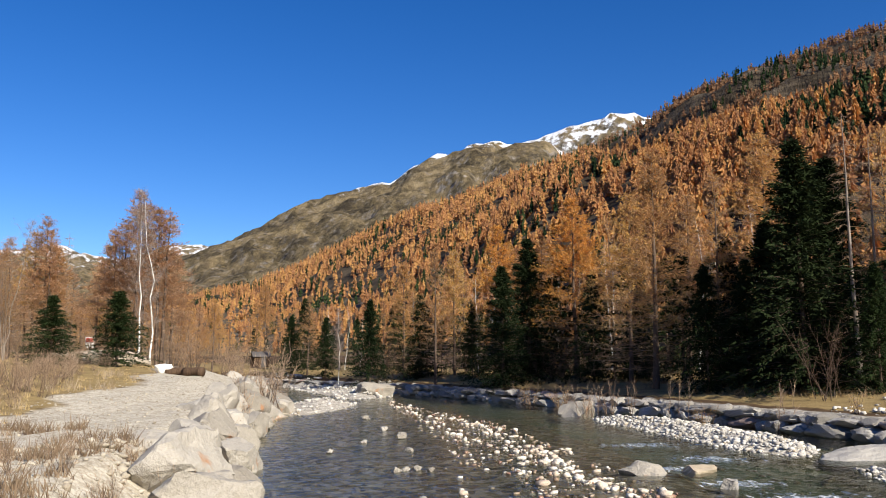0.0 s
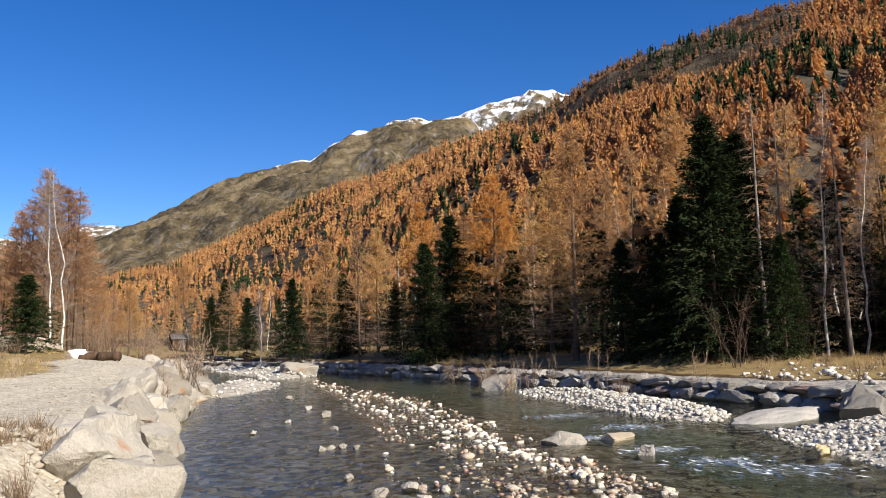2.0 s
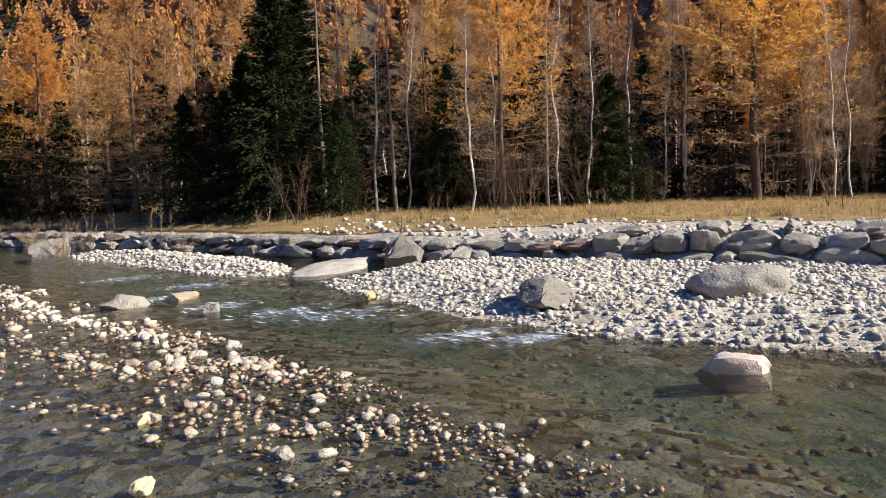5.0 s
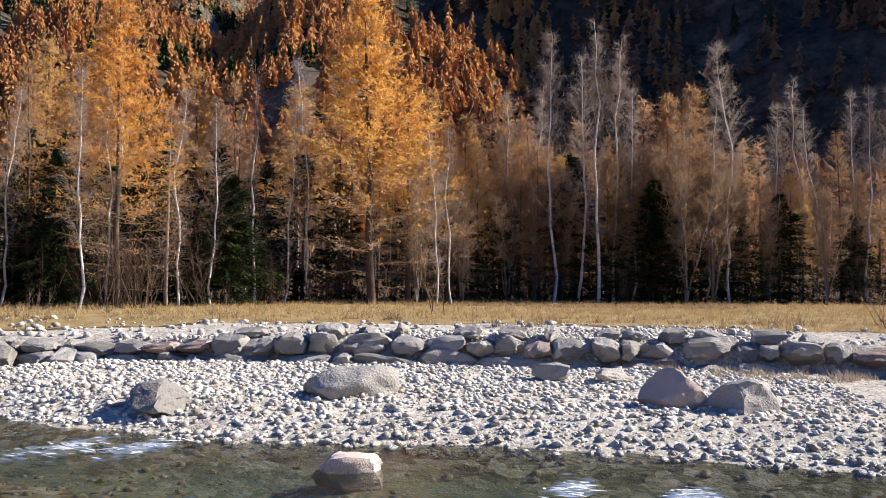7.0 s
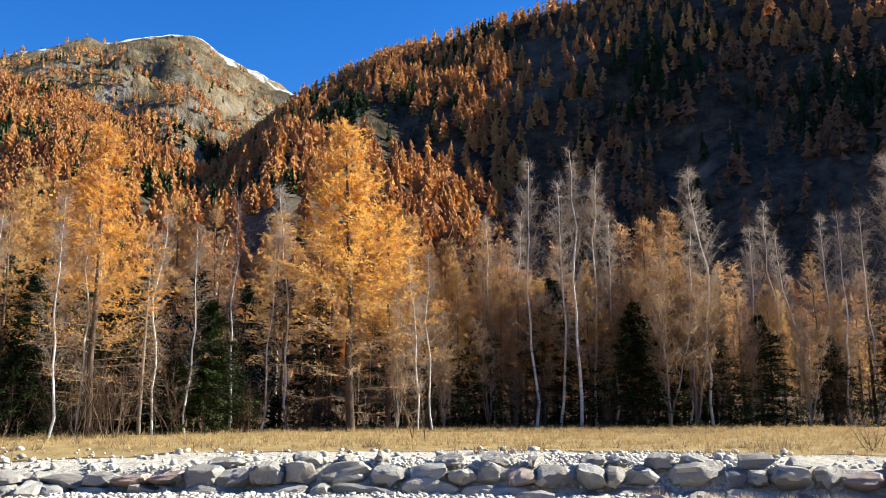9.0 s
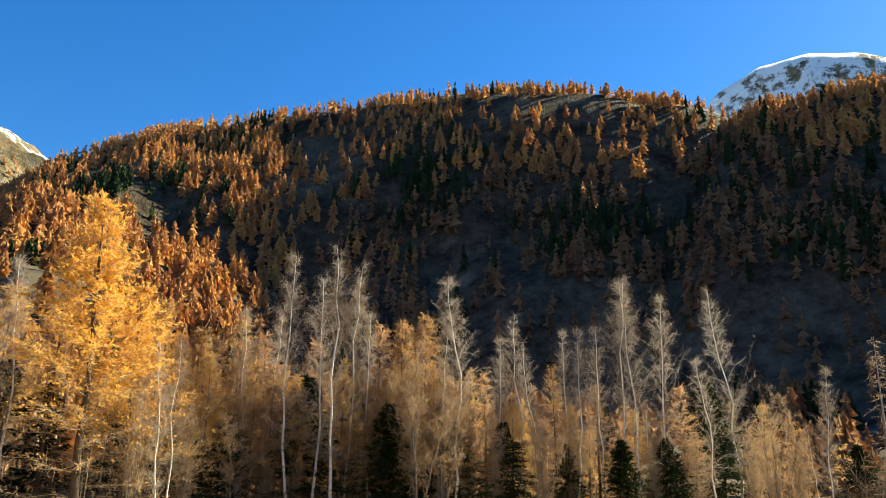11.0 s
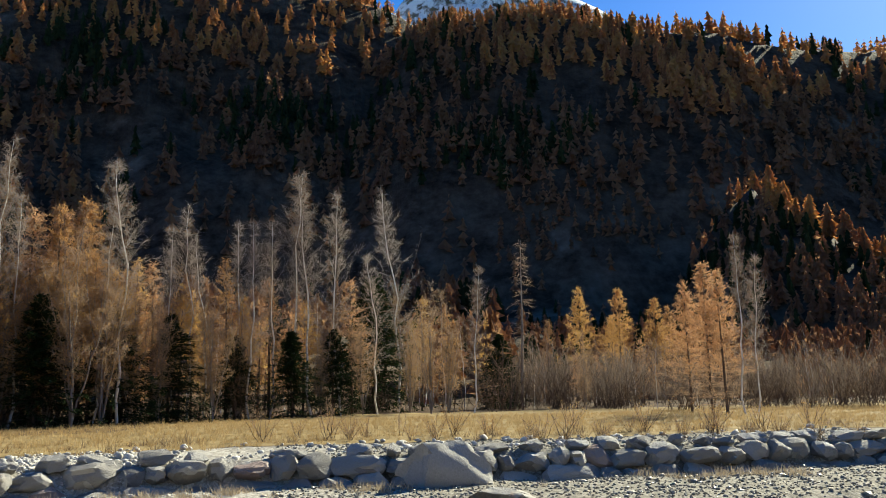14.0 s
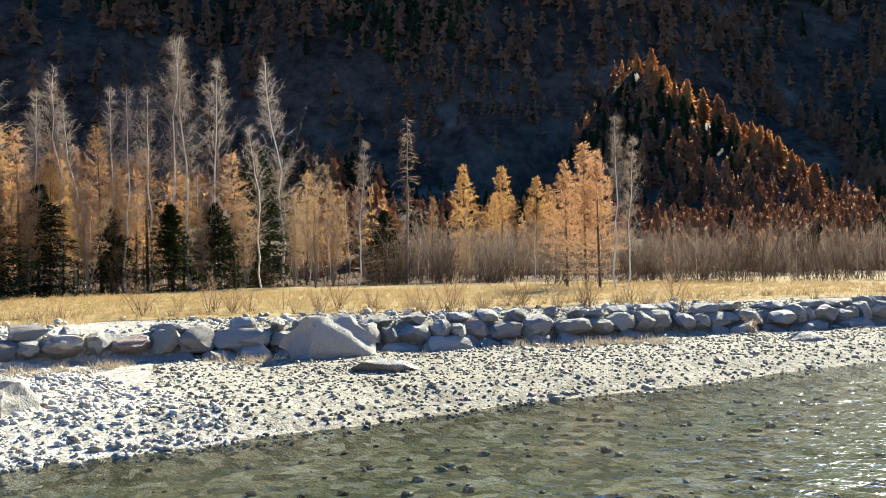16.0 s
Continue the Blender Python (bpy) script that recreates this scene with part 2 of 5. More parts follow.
    snowy = m.maths('ADD', m.maths('ADD', kinds.outputs[2], m.maths('MULTIPLY', m.maths('SUBTRACT', gully, 0.5), 0.9)), m.maths('ADD', m.maths('MULTIPLY', m.maths('SUBTRACT', m.noise(0.02, 7, 0.7, p), 0.5), 1.6), m.maths('MULTIPLY', m.maths('SUBTRACT', nrm.outputs["Z"], 0.8), 0.5)))
    c = m.mix(clamp(m.maths('MULTIPLY', step(snowy, 0.52, 0.66), m.maths('GREATER_THAN', kinds.outputs[2], 0.02))), c, (0.80, 0.82, 0.86))
    b = m.bump(m.maths('SUBTRACT', m.maths('ADD', m.maths('MULTIPLY', fine, 0.5), mid_n), m.maths('MULTIPLY', gap, 0.6)), 0.8, 0.045)
    b = m.add("Bump", Height=m.maths('ADD', m.noise(0.022, 9, 0.72, p), m.maths('MULTIPLY', gully, 0.35)), Strength=m.maths('MULTIPLY', clamp(step(z, 60.0, 120.0)), 0.8), Distance=22.0, Normal=b).outputs[0]
    return m.finish(m.surface(c, 0.95, b, 0.1))


def water_material():
    m = Nodes("river_water")
    p = m.coord()
    mp = m.add("Mapping", Vector=p, Scale=(1.0, 0.75, 1.0), Rotation=(0, 0, 0.25))
    h = m.maths('ADD', m.maths('MULTIPLY', m.noise(1.7, 2, 0.5, mp.outputs[0]), 0.55), m.maths('ADD', m.maths('MULTIPLY', m.noise(5.0, 2, 0.5, mp.outputs[0]), 0.36), m.maths('MULTIPLY', m.noise(13.0, 2, 0.5, mp.outputs[0]), 0.12)))
    nrm = m.bump(h, 1.0, 0.085)
    fr = m.maths('MULTIPLY', m.add("Fresnel", IOR=1.333).outputs[0], 0.75)
    clear = m.add("BsdfTransparent", Color=(0.84, 0.87, 0.78, 1)).outputs[0]
    gloss = m.add("BsdfGlossy", Color=(1, 1, 1, 1), Roughness=0.09, Normal=nrm).outputs[0]
    return m.finish(m.add("MixShader", i0=fr, i1=clear, i2=gloss).outputs[0])


def plain(name, colour, rough=0.7, scale=20.0):
    m = Nodes(name)
    n = m.noise(scale, 4)
    c = m.mix(m.maths('MULTIPLY', n, 0.5), tuple(v * 1.15 for v in colour), tuple(v * 0.6 for v in colour))
    return m.finish(m.surface(c, rough, m.bump(n, 0.2, 0.01)))


GROUND, WATER = ground_material(), water_material()


# ---------------------------------------------------------------- mesh helpers
def mesh_of(name, verts, faces, material, smooth=False, more=()):
    """A mesh from arrays: verts (n, 3), faces (m, 3) or (m, 4); more: further (verts, faces, material) in it."""
    me = bpy.data.meshes.new(name)
    verts, faces = np.asarray(verts, np.float32), np.asarray(faces, np.int32)
    slot = [np.zeros(len(faces), np.int32)]
    for n, (v, f, m2) in enumerate(more):
        faces = np.concatenate([faces, np.asarray(f, np.int32) + len(verts)])
        verts = np.concatenate([verts, np.asarray(v, np.float32)])
        slot.append(np.full(len(f), n + 1, np.int32))
    k = faces.shape[1]
    me.vertices.add(len(verts))
    me.vertices.foreach_set("co", verts.ravel())
    me.loops.add(faces.size)
    me.loops.foreach_set("vertex_index", faces.ravel())
    me.polygons.add(len(faces))
    me.polygons.foreach_set("loop_start", np.arange(0, faces.size, k, dtype=np.int32))
    me.polygons.foreach_set("material_index", np.concatenate(slot))
    if smooth:
        me.polygons.foreach_set("use_smooth", np.ones(len(faces), bool))
    me.update(calc_edges=True)
    for m2 in (material, *(row[2] for row in more)):
        me.materials.append(m2)
    return me


def joined(parts):
    """Several (verts, faces) as one."""
    vs, fs, n = [], [], 0
    for v, f in parts:
        vs.append(v)
        fs.append(f + n)
        n += len(v)
    return np.concatenate(vs), np.concatenate(fs)


def tube(points, radii, sides=5):
    """Triangles of a tapered tube along points."""
    p, r = np.asarray(points, float), np.asarray(radii, float)
    d = np.gradient(p, axis=0)
    d /= np.linalg.norm(d, axis=1)[:, None] + 1e-9
    ref = np.where(np.abs(d[:, 2:3]) > 0.9, [[1.0, 0, 0]], [[0, 0, 1.0]])
    a = np.cross(d, ref)
    a /= np.linalg.norm(a, axis=1)[:, None] + 1e-9
    b = np.cross(d, a)
    ang = np.arange(sides) / sides * 2 * np.pi
    v = p[:, None] + r[:, None, None] * (np.cos(ang)[None, :, None] * a[:, None] + np.sin(ang)[None, :, None] * b[:, None])
    n = len(p)
    i, j = np.meshgrid(np.arange(n - 1), np.arange(sides), indexing="ij")
    q = lambda i, j: i * sides + j % sides
    f = np.stack([np.stack([q(i, j), q(i, j + 1), q(i + 1, j + 1)], -1), np.stack([q(i, j), q(i + 1, j + 1), q(i + 1, j)], -1)], 2)
    return v.reshape(-1, 3), f.reshape(-1, 3)


def blades(at, along, length, width, g):
    """One thin diamond-like triangle pair for each point, laid along a direction and turned by chance."""
    n = len(at)
    along = along / (np.linalg.norm(along, axis=1)[:, None] + 1e-9)
    side = np.cross(along, g.normal(size=(n, 3)))
    side /= np.linalg.norm(side, axis=1)[:, None] + 1e-9
    L, W = np.broadcast_to(length, n)[:, None], np.broadcast_to(width, n)[:, None]
    v = np.stack([at, at + along * L * 0.5 + side * W * 0.5, at + along * L, at + along * L * 0.5 - side * W * 0.5], 1)
    k = np.arange(n)[:, None] * 4
    return v.reshape(-1, 3), np.concatenate([k + [[0, 1, 2]], k + [[0, 2, 3]]], 0)


def slivers(at, along, length, width, g):
    """One long thin triangle for each point: a twig."""
    n = len(at)
    along = along / (np.linalg.norm(along, axis=1)[:, None] + 1e-9)
    side = np.cross(along, g.normal(size=(n, 3)))
    side /= np.linalg.norm(side, axis=1)[:, None] + 1e-9
    L, W = np.broadcast_to(length, n)[:, None], np.broadcast_to(width, n)[:, None]
    v = np.stack([at - side * W * 0.5, at + side * W * 0.5, at + along * L], 1)
    return v.reshape(-1, 3), np.arange(3 * n).reshape(-1, 3)


def part(name, me, parent, label=""):
    ob = new(name, me)
    ob.parent = parent
    return tagged(ob, label)


def thing(name, label, category, group="", m=None, kind=""):
    ob = new(name)
    ob.empty_display_size = 0.2
    if m is not None:
        ob.matrix_basis = m
    return tagged(ob, label, category, group, kind)


# ---------------------------------------------------------------- lie of the land
FAR_BANK = np.array([(26, -60), (24, -40), (23.4, -20), (22.8, -8), (23, 2), (22.2, 5), (20.6, 8.5), (18.9, 13), (17, 17), (15, 23.5), (12.6, 30), (10.2, 37), (7, 44), (3, 52), (-3, 62), (-13, 76), (-30, 95), (-70, 130), (-130, 170)], float)
NEAR_BANK = np.array([(14, -70), (11, -40), (8, -20), (5.2, -8), (4.6, -2), (3.6, 2.6), (1.0, 5.0), (-2.0, 8.0), (-3.6, 11), (-4.2, 16), (-5.0, 20.5), (-6.2, 27.5), (-6.9, 34), (-7.6, 41), (-10, 52), (-16, 66), (-26, 80), (-50, 105), (-90, 138), (-140, 160)], float)
MAIN_BAR = np.array([(10.1, 20.4), (9.6, 17), (9.4, 13.2), (10, 10.2), (11, 7.8), (12, 5.5), (12.9, 2.4), (13.4, -1), (14.5, -4.5), (15.4, -9), (16.5, -14), (17.6, -18.5), (20, -26), (25, -36), (27, -30), (27, 5), (20, 14), (16.2, 20.5), (13.8, 21.5), (12, 21)], float)
MID_BAR = np.array([(6.4, 37), (7.8, 29.8), (8.6, 24.5), (9.7, 23), (10.9, 25), (11, 27.5), (9.6, 32.5), (8, 36)], float)
FAR_BAR = np.array([(-17, 84), (-8.7, 70), (-4.1, 65), (-3.6, 56), (-6, 54), (-12, 70)], float)
NEAR_BAR = np.array([(-8, 55), (-4.8, 48), (-5.5, 42), (-7, 39), (-9, 46)], float)
SHOAL = np.array([(-3.4, 52), (-0.9, 42.5), (1.9, 34.7), (3.0, 26.7), (3.9, 19.8), (4.7, 13.7), (5.1, 10), (5.4, 6.5), (5.2, 4.6), (3.4, 6), (2.4, 9.4), (1.4, 12), (0.7, 16.2), (0.6, 20), (0.4, 27), (-1.2, 38)], float)


def inside(poly, x, y):
    hit = np.zeros(x.shape, bool)
    for (x0, y0), (x1, y1) in zip(poly, np.roll(poly, -1, 0)):
        if y0 != y1:
            hit ^= ((y0 > y) != (y1 > y)) & (x < (x1 - x0) * (y - y0) / (y1 - y0) + x0)
    return hit


def distance(line, x, y, closed=False):
    best = np.full(x.shape, 1e9)
    pts = np.vstack([line, line[:1]]) if closed else line
    for a, b in zip(pts[:-1], pts[1:]):
        ab = b - a
        k = np.clip(((x - a[0]) * ab[0] + (y - a[1]) * ab[1]) / (ab @ ab), 0, 1)
        best = np.minimum(best, np.hypot(x - a[0] - k * ab[0], y - a[1] - k * ab[1]))
    return best


def signed(poly, x, y):
    d = distance(poly, x, y, True)
    return np.where(inside(poly, x, y), d, -d)


RIVER = np.vstack([FAR_BANK, NEAR_BANK[::-1]])


def waves(x, y, scale, seed, octaves=4):
    """Cheap smooth noise about zero: sums of turned sines."""
    g = np.random.default_rng(seed)
    s = np.zeros(np.shape(x))
    for o in range(octaves):
        for _ in range(4):
            a, ph, k = g.uniform(0, 2 * np.pi), g.uniform(0, 2 * np.pi), 2 ** o * g.uniform(0.7, 1.4) / scale * 2 * np.pi
            s += np.sin((np.cos(a) * x + np.sin(a) * y) * k + ph) * 0.5 ** o / 4
    return s


# hill masses: bearing, skyline elevation, crest distance, foot distance
HILLS = {
    "wooded_slope": ((-40, -24, -17, -13, -10, -7, -3, 1, 5, 9, 14, 17, 21, 25, 29, 36, 44, 60),
                     (2.0, 3.0, 3.9, 4.8, 6.0, 7.6, 9.4, 10.6, 12.2, 13.4, 15.5, 17.3, 18.4, 19.0, 19.7, 19.0, 15.5, 8),
                     (1900, 1700, 1500, 1350, 1250, 1150, 1000, 900, 820, 760, 700, 660, 620, 600, 600, 640, 660, 700),
                     (760, 680, 600, 520, 460, 400, 330, 265, 215, 175, 145, 130, 120, 115, 112, 115, 130, 200), 0.97),
    "left_hill": ((26, 30, 36, 39.5, 42, 43.5, 45.5, 47.5, 51, 56, 62), (16.5, 19.8, 22.6, 23.2, 23.9, 23.8, 22.9, 21.9, 20.6, 18, 14),
                  (900, 1000, 1100, 1150, 1150, 1150, 1150, 1150, 1150, 1150, 1150), (300, 300, 300, 300, 300, 300, 320, 340, 380, 420, 500), 1.0),
    "shaded_spur": ((44, 48, 51, 54, 56.5, 63, 67, 72, 76, 80, 84, 88, 92, 95, 97.5, 100, 104), (14, 17.5, 20.4, 21.9, 23.2, 24.9, 25.7, 26.6, 27.3, 27.8, 27.8, 27.5, 26.7, 26.3, 25.5, 24.0, 19),
                    (620, 620, 620, 612, 606, 594, 586, 576, 568, 560, 552, 544, 544, 550, 556, 562, 570), (120, 120, 120, 120, 120, 115, 110, 105, 105, 105, 105, 110, 115, 120, 125, 125, 130), "steep"),
    "second_spur": ((94, 98, 101, 105, 108, 111, 115, 120, 124, 130, 136, 145, 160, 175), (19, 23.8, 25.1, 25.3, 25.2, 24.8, 23.7, 22.5, 21.2, 19.9, 19.0, 17.5, 13, 8),
                    (470, 470, 470, 475, 480, 480, 485, 500, 540, 620, 660, 700, 800, 900), (125, 125, 125, 125, 125, 125, 130, 130, 135, 140, 150, 160, 180, 230), "steep"),
    "rib": ((117, 119, 121, 123.2, 125.7, 128.8, 132, 136), (8, 11.2, 12.9, 11.2, 9.2, 6.8, 3.9, 1), (300, 292, 285, 277, 268, 256, 244, 230), (215, 212, 208, 203, 198, 192, 186, 180), 0.9),
    "dome": ((94, 96, 97.8, 100.8, 103.9, 107.2, 109.6, 112, 116, 122), (22, 24.5, 26.8, 27.9, 28.2, 27.7, 26.5, 25.3, 22.5, 18), (1700,) * 10, (1000,) * 10, 1.0),
    "notch_peak": ((43, 45.5, 46.8, 48, 49.5, 51, 54), (20.5, 22.2, 22.3, 22.1, 21.3, 20.4, 18), (1900,) * 7, (1250,) * 7, 0.9),
    "rocky_ridge": ((-34, -24, -17.6, -15.7, -13.7, -10.3, -7.2, -3.7, -1.7, 0.6, 1.8, 4.6, 7, 8.0, 10, 20), (2.5, 4.3, 6.6, 7.4, 8.4, 10.0, 11.1, 12.3, 13.2, 14.15, 14.65, 15.0, 14.9, 14.2, 13, 10),
                    (2600,) * 16, (1300,) * 16, 1.0),
    "snow_peak": ((2, 6, 7, 8.6, 10.3, 12.1, 13.2, 14.4, 16, 20), (11, 13.9, 14.7, 15.5, 15.95, 16.4, 16.35, 16.0, 15, 12), (3300,) * 10, (2400,) * 10, 0.9),
    "snow_range": ((-75, -60, -50, -40, -34, -28.3, -25.1, -23.2, -21.8, -18.4, -15.8, -12, -8), (5, 6, 6.8, 6.4, 6.7, 6.5, 6.75, 6.55, 6.4, 7.15, 7.4, 6, 4), (4300,) * 13, (2500,) * 13, 1.0),
    "left_side": ((-180, -150, -120, -95, -80, -65, -50, -40), (9, 14, 18, 18, 15, 10, 5, 2), (1400, 1200, 1100, 1100, 1200, 1400, 1600, 1800), (450, 400, 380, 380, 420, 500, 600, 700), 0.9),
}


def bearing(x, y):
    return np.degrees(np.arctan2(x, y))


def hill_height(key, az, r, x, y):
    a, e, d, b, bend = HILLS[key]
    el, crest, foot = np.interp(az, a, e), np.interp(az, a, d), np.interp(az, a, b)
    el = el - 2.5 * np.maximum(np.maximum(a[0] - az, az - a[-1]), 0)
    top = EYE + crest * np.tan(np.radians(np.clip(el, -20, 60)))
    s = (r - foot) / (crest - foot)
    s1 = np.clip(s, 0, 1)
    mild = np.clip((69 - az) / 19, 0, 1)
    up = s1 * mild + (1 - mild) * np.interp(s1, (0, 0.48, 0.64, 0.9, 1), (0, 0.10, 0.42, 0.92, 1)) if bend == "steep" else s1 ** bend
    rough = waves(x, y, 150, 11, 5) * 0.055 * np.clip(s, 0, 1) * (1.02 - np.clip(s, 0, 1)) * 4
    z = 1.6 + (top - 1.6) * (np.where(s < 1, up, 1 - 0.25 * (s - 1)) + np.where(s < 1, rough, 0))
    return np.where((s < 0) | (top < 1.6), -50, z)


def terrain(x, y):
    """Height of the ground, and its cover: grass, gravel, snow."""
    x, y = np.asarray(x, float), np.asarray(y, float)
    r, az = np.hypot(x, y), bearing(x, y)
    near = r < 260
    z = np.full(x.shape, 1.6)
    grass, gravel, snow, heath = (np.zeros(x.shape) for _ in range(4))
    xn, yn = x[near], y[near]
    sr = signed(RIVER, xn, yn)
    df, dn = distance(FAR_BANK, xn, yn), distance(NEAR_BANK, xn, yn)
    far_side = df < dn
    lump = waves(xn, yn, 3.0, 3, 3)
    # river bed, shallower on the near side, with bars
    bed = -0.30 + 0.10 * waves(xn, yn, 6, 5, 3)
    left = signed(np.array([(-6, 60), (3, 30), (4.6, 14), (5.3, 4), (-4, 4), (-8, 40)], float), xn, yn)
    bed = np.where(left > -1, np.maximum(bed, -0.16 + 0.05 * lump), bed)
    bed = np.where(yn < 1, np.maximum(bed, -0.2 + 0.05 * lump), bed)
    for poly, top, slope in ((MAIN_BAR, 0.34, 0.22), (MID_BAR, 0.26, 0.3), (FAR_BAR, 0.4, 0.2), (NEAR_BAR, 0.35, 0.2), (SHOAL, -0.05, 0.08)):
        s = signed(poly, xn, yn)
        bed = np.maximum(bed, np.where(s > -2, np.minimum(top, s * slope) + 0.05 * lump * np.clip(s + 1, 0, 1), -9))
    # banks
    away = -sr
    low = 0.32 * np.clip((yn - 14) / 8, 0, 1)
    far_bank = 1.02 - low + (0.2 + low) * np.clip((away - 0.8) / 4.5, 0, 1) + 0.06 * lump
    near_bank = 1.05 + 0.06 * lump + 0.5 * np.clip((away - 4) / 10, 0, 1) + 0.85 * np.clip((yn - 24) / 24, 0, 1) * np.clip((away - 1.5) / 3, 0, 1)
    bank = np.where(far_side, far_bank, near_bank)
    face = np.clip(away / np.where(far_side, 0.5, 1.7), 0, 1)
    zn = np.where(sr >= 0, bed, np.clip(bed, -0.3, 0.3) * (1 - face) + bank * face)
    up = np.clip((np.hypot(xn, yn) - 60) / 200, 0, 1) * np.clip(np.cos(np.radians(bearing(xn, yn) + 12)), 0, 1)
    zn = np.where(sr >= 0, zn, zn + 2.0 * up)
    z[near] = zn
    g1 = np.where(far_side, np.clip((away - np.interp(yn, (20, 28), (3.6, 0.9))) / 1.2, 0, 1) * np.clip((np.where(yn < 8, 44, 22) - away) / 6, 0, 1), np.clip((away - 6.5 - 1.5 * waves(xn, yn, 9, 8, 2)) / 2, 0, 1))
    grass[near] = np.where(sr > 0, 0, g1)
    gravel[near] = np.where(sr > 0, 1, np.where(np.hypot(xn, yn) > 70, 0, 1) * np.where(far_side, np.clip((np.interp(yn, (20, 28), (4.6, 1.5)) - away) / 1.2, 0, 1), np.clip((7.5 + 1.5 * waves(xn, yn, 9, 8, 2) - away) / 2, 0, 1)))
    grass[near] = np.maximum(grass[near], np.where(~far_side & (sr < 0), 1 - gravel[near], 0))
    grass[near] = np.maximum(grass[near], np.where((sr < 0) & (np.hypot(xn, yn) > 70) & ~far_side, 1, 0))
    grass[~near] = np.where(np.abs(az[~near] + 60) < 60, 0.8, 0.0)
    heath[near] = np.where(far_side & (np.hypot(xn, yn) < 60), np.clip((3 - yn) / 8, 0, 0.85), np.where(sr < 0, -1.0, 0.0)) * np.where(np.hypot(xn, yn) < 70, 1, 0)
    for key in HILLS:
        h = hill_height(key, az, r, x, y)
        over = h > z
        z = np.where(over, h, z)
        crest = np.interp(az, HILLS[key][0], HILLS[key][2])
        if key in ("dome", "snow_peak"):
            amount = np.clip((0.78 if key == "dome" else 0.66) + (r - crest) / 1100, 0, 1)
        elif key in ("snow_range", "notch_peak"):
            amount = np.clip(0.5 + (r - crest) / 2600, 0, 1)
        elif key == "rocky_ridge":
            amount = np.clip(0.74 + (r - crest) / 190, 0, 1) * np.clip((az + 12) / 9, 0.3, 1)
        elif key in ("left_hill", "shaded_spur"):
            amount = np.clip((0.67 if key == "left_hill" else 0.45) + (r - crest) / 150, 0, 1)
        else:
            amount = np.zeros(x.shape)
        snow = np.where(over, amount, snow)
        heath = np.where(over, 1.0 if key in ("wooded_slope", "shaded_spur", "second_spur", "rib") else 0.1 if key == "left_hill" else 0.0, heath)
        grass = np.where(over & (h > 8), 0, grass)
        gravel = np.where(over & (h > 8), 0, gravel)
    return z, grass, gravel, snow, heath


def height(x, y):
    return terrain(np.atleast_1d(x), np.atleast_1d(y))[0]


def ground_sheet():
    az = np.unique(np.concatenate([np.arange(-180, -40, 4.0), np.arange(-40, 146, 0.55), np.arange(146, 180.1, 4.0)]))
    r = np.concatenate([[0.0, 0.6, 1.5, 3], np.arange(4, 40, 0.28), 40 * 1.028 ** np.arange(0, 116), np.arange(960, 3400, 24), np.arange(3400, 4700, 60)])
    r = r[r < 4700]
    A, R = np.meshgrid(np.radians(az[:-1]), r, indexing="ij")
    x, y = (R * np.sin(A)).ravel(), (R * np.cos(A)).ravel()
    x, y = np.where(R.ravel() == 0, 0.11, x), np.where(R.ravel() == 0, 0.07, y)
    z, grass, gravel, snow, heath = terrain(x, y)
    # crags on the open heights
    rr = np.hypot(x, y)
    crag = np.where((bearing(x, y) > 26) & (bearing(x, y) < 50), np.clip((rr - 650) / 500, 0, 1), np.clip((rr - 1000) / 800, 0, 1)) * np.clip((z - 60) / 100, 0, 1)
    z = z + crag * (waves(x, y, 520, 21, 6) * 16 - np.abs(waves(x, y, 200, 22, 6)) * 34 + 9) * np.where(bearing(x, y) > 80, 0.12, np.where(bearing(x, y) > 24, 0.4, 1.0))
    na, nr = len(az) - 1, len(r)
    i, j = np.meshgrid(np.arange(na), np.arange(nr - 1), indexing="ij")
    i2 = (i + 1) % na
    quads = np.stack([i * nr + j, i2 * nr + j, i2 * nr + j + 1, i * nr + j + 1], -1).reshape(-1, 4)
    me = mesh_of("ground", np.stack([x, y, z], 1), quads, GROUND, True)
    layer = me.color_attributes.new("cover", 'FLOAT_COLOR', 'POINT')
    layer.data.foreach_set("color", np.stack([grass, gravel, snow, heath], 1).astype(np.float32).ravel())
    return tagged(new("ground", me), "valley floor and mountainsides of grass, gravel, rock and snow", "ground", kind="structure")


ground_sheet()


def river_sheet():
    poly = [Vector((x, y, 0.0)) for x, y in RIVER]
    bm = bmesh.new()
    verts = [bm.verts.new(((p.x), p.y, 0.0)) for p in poly]
    face = bm.faces.new(verts)
    bmesh.ops.triangulate(bm, faces=[face])
    bm.normal_update()
    if bm.faces[0].normal.z < 0 if bm.faces.ensure_lookup_table() is None else False:
        bmesh.ops.reverse_faces(bm, faces=bm.faces[:])
    me = bpy.data.meshes.new("river_water")
    bm.to_mesh(me)
    bm.free()
    me.materials.append(WATER)
    return tagged(new("river_water", me), "clear shallow greenish mountain river over stones", "water", kind="structure")


river_sheet()


# ---------------------------------------------------------------- trees
def stem(h, lean, g, wob=0.02, steps=9, r0=None):
    t = np.linspace(0, 1, steps)
    off = np.cumsum(g.normal(0, wob * h / steps, (steps, 2)), 0)
    off -= off[0]
    pts = np.stack([off[:, 0] + lean[0] * h * t, off[:, 1] + lean[1] * h * t, h * t], 1)
    r0 = r0 or h * 0.011
    return pts, r0 * (1 - 0.93 * t) + 0.004


def along_stem(pts, t):
    k = np.linspace(0, 1, len(pts))
    return np.stack([np.interp(t, k, pts[:, i]) for i in range(3)], 1)


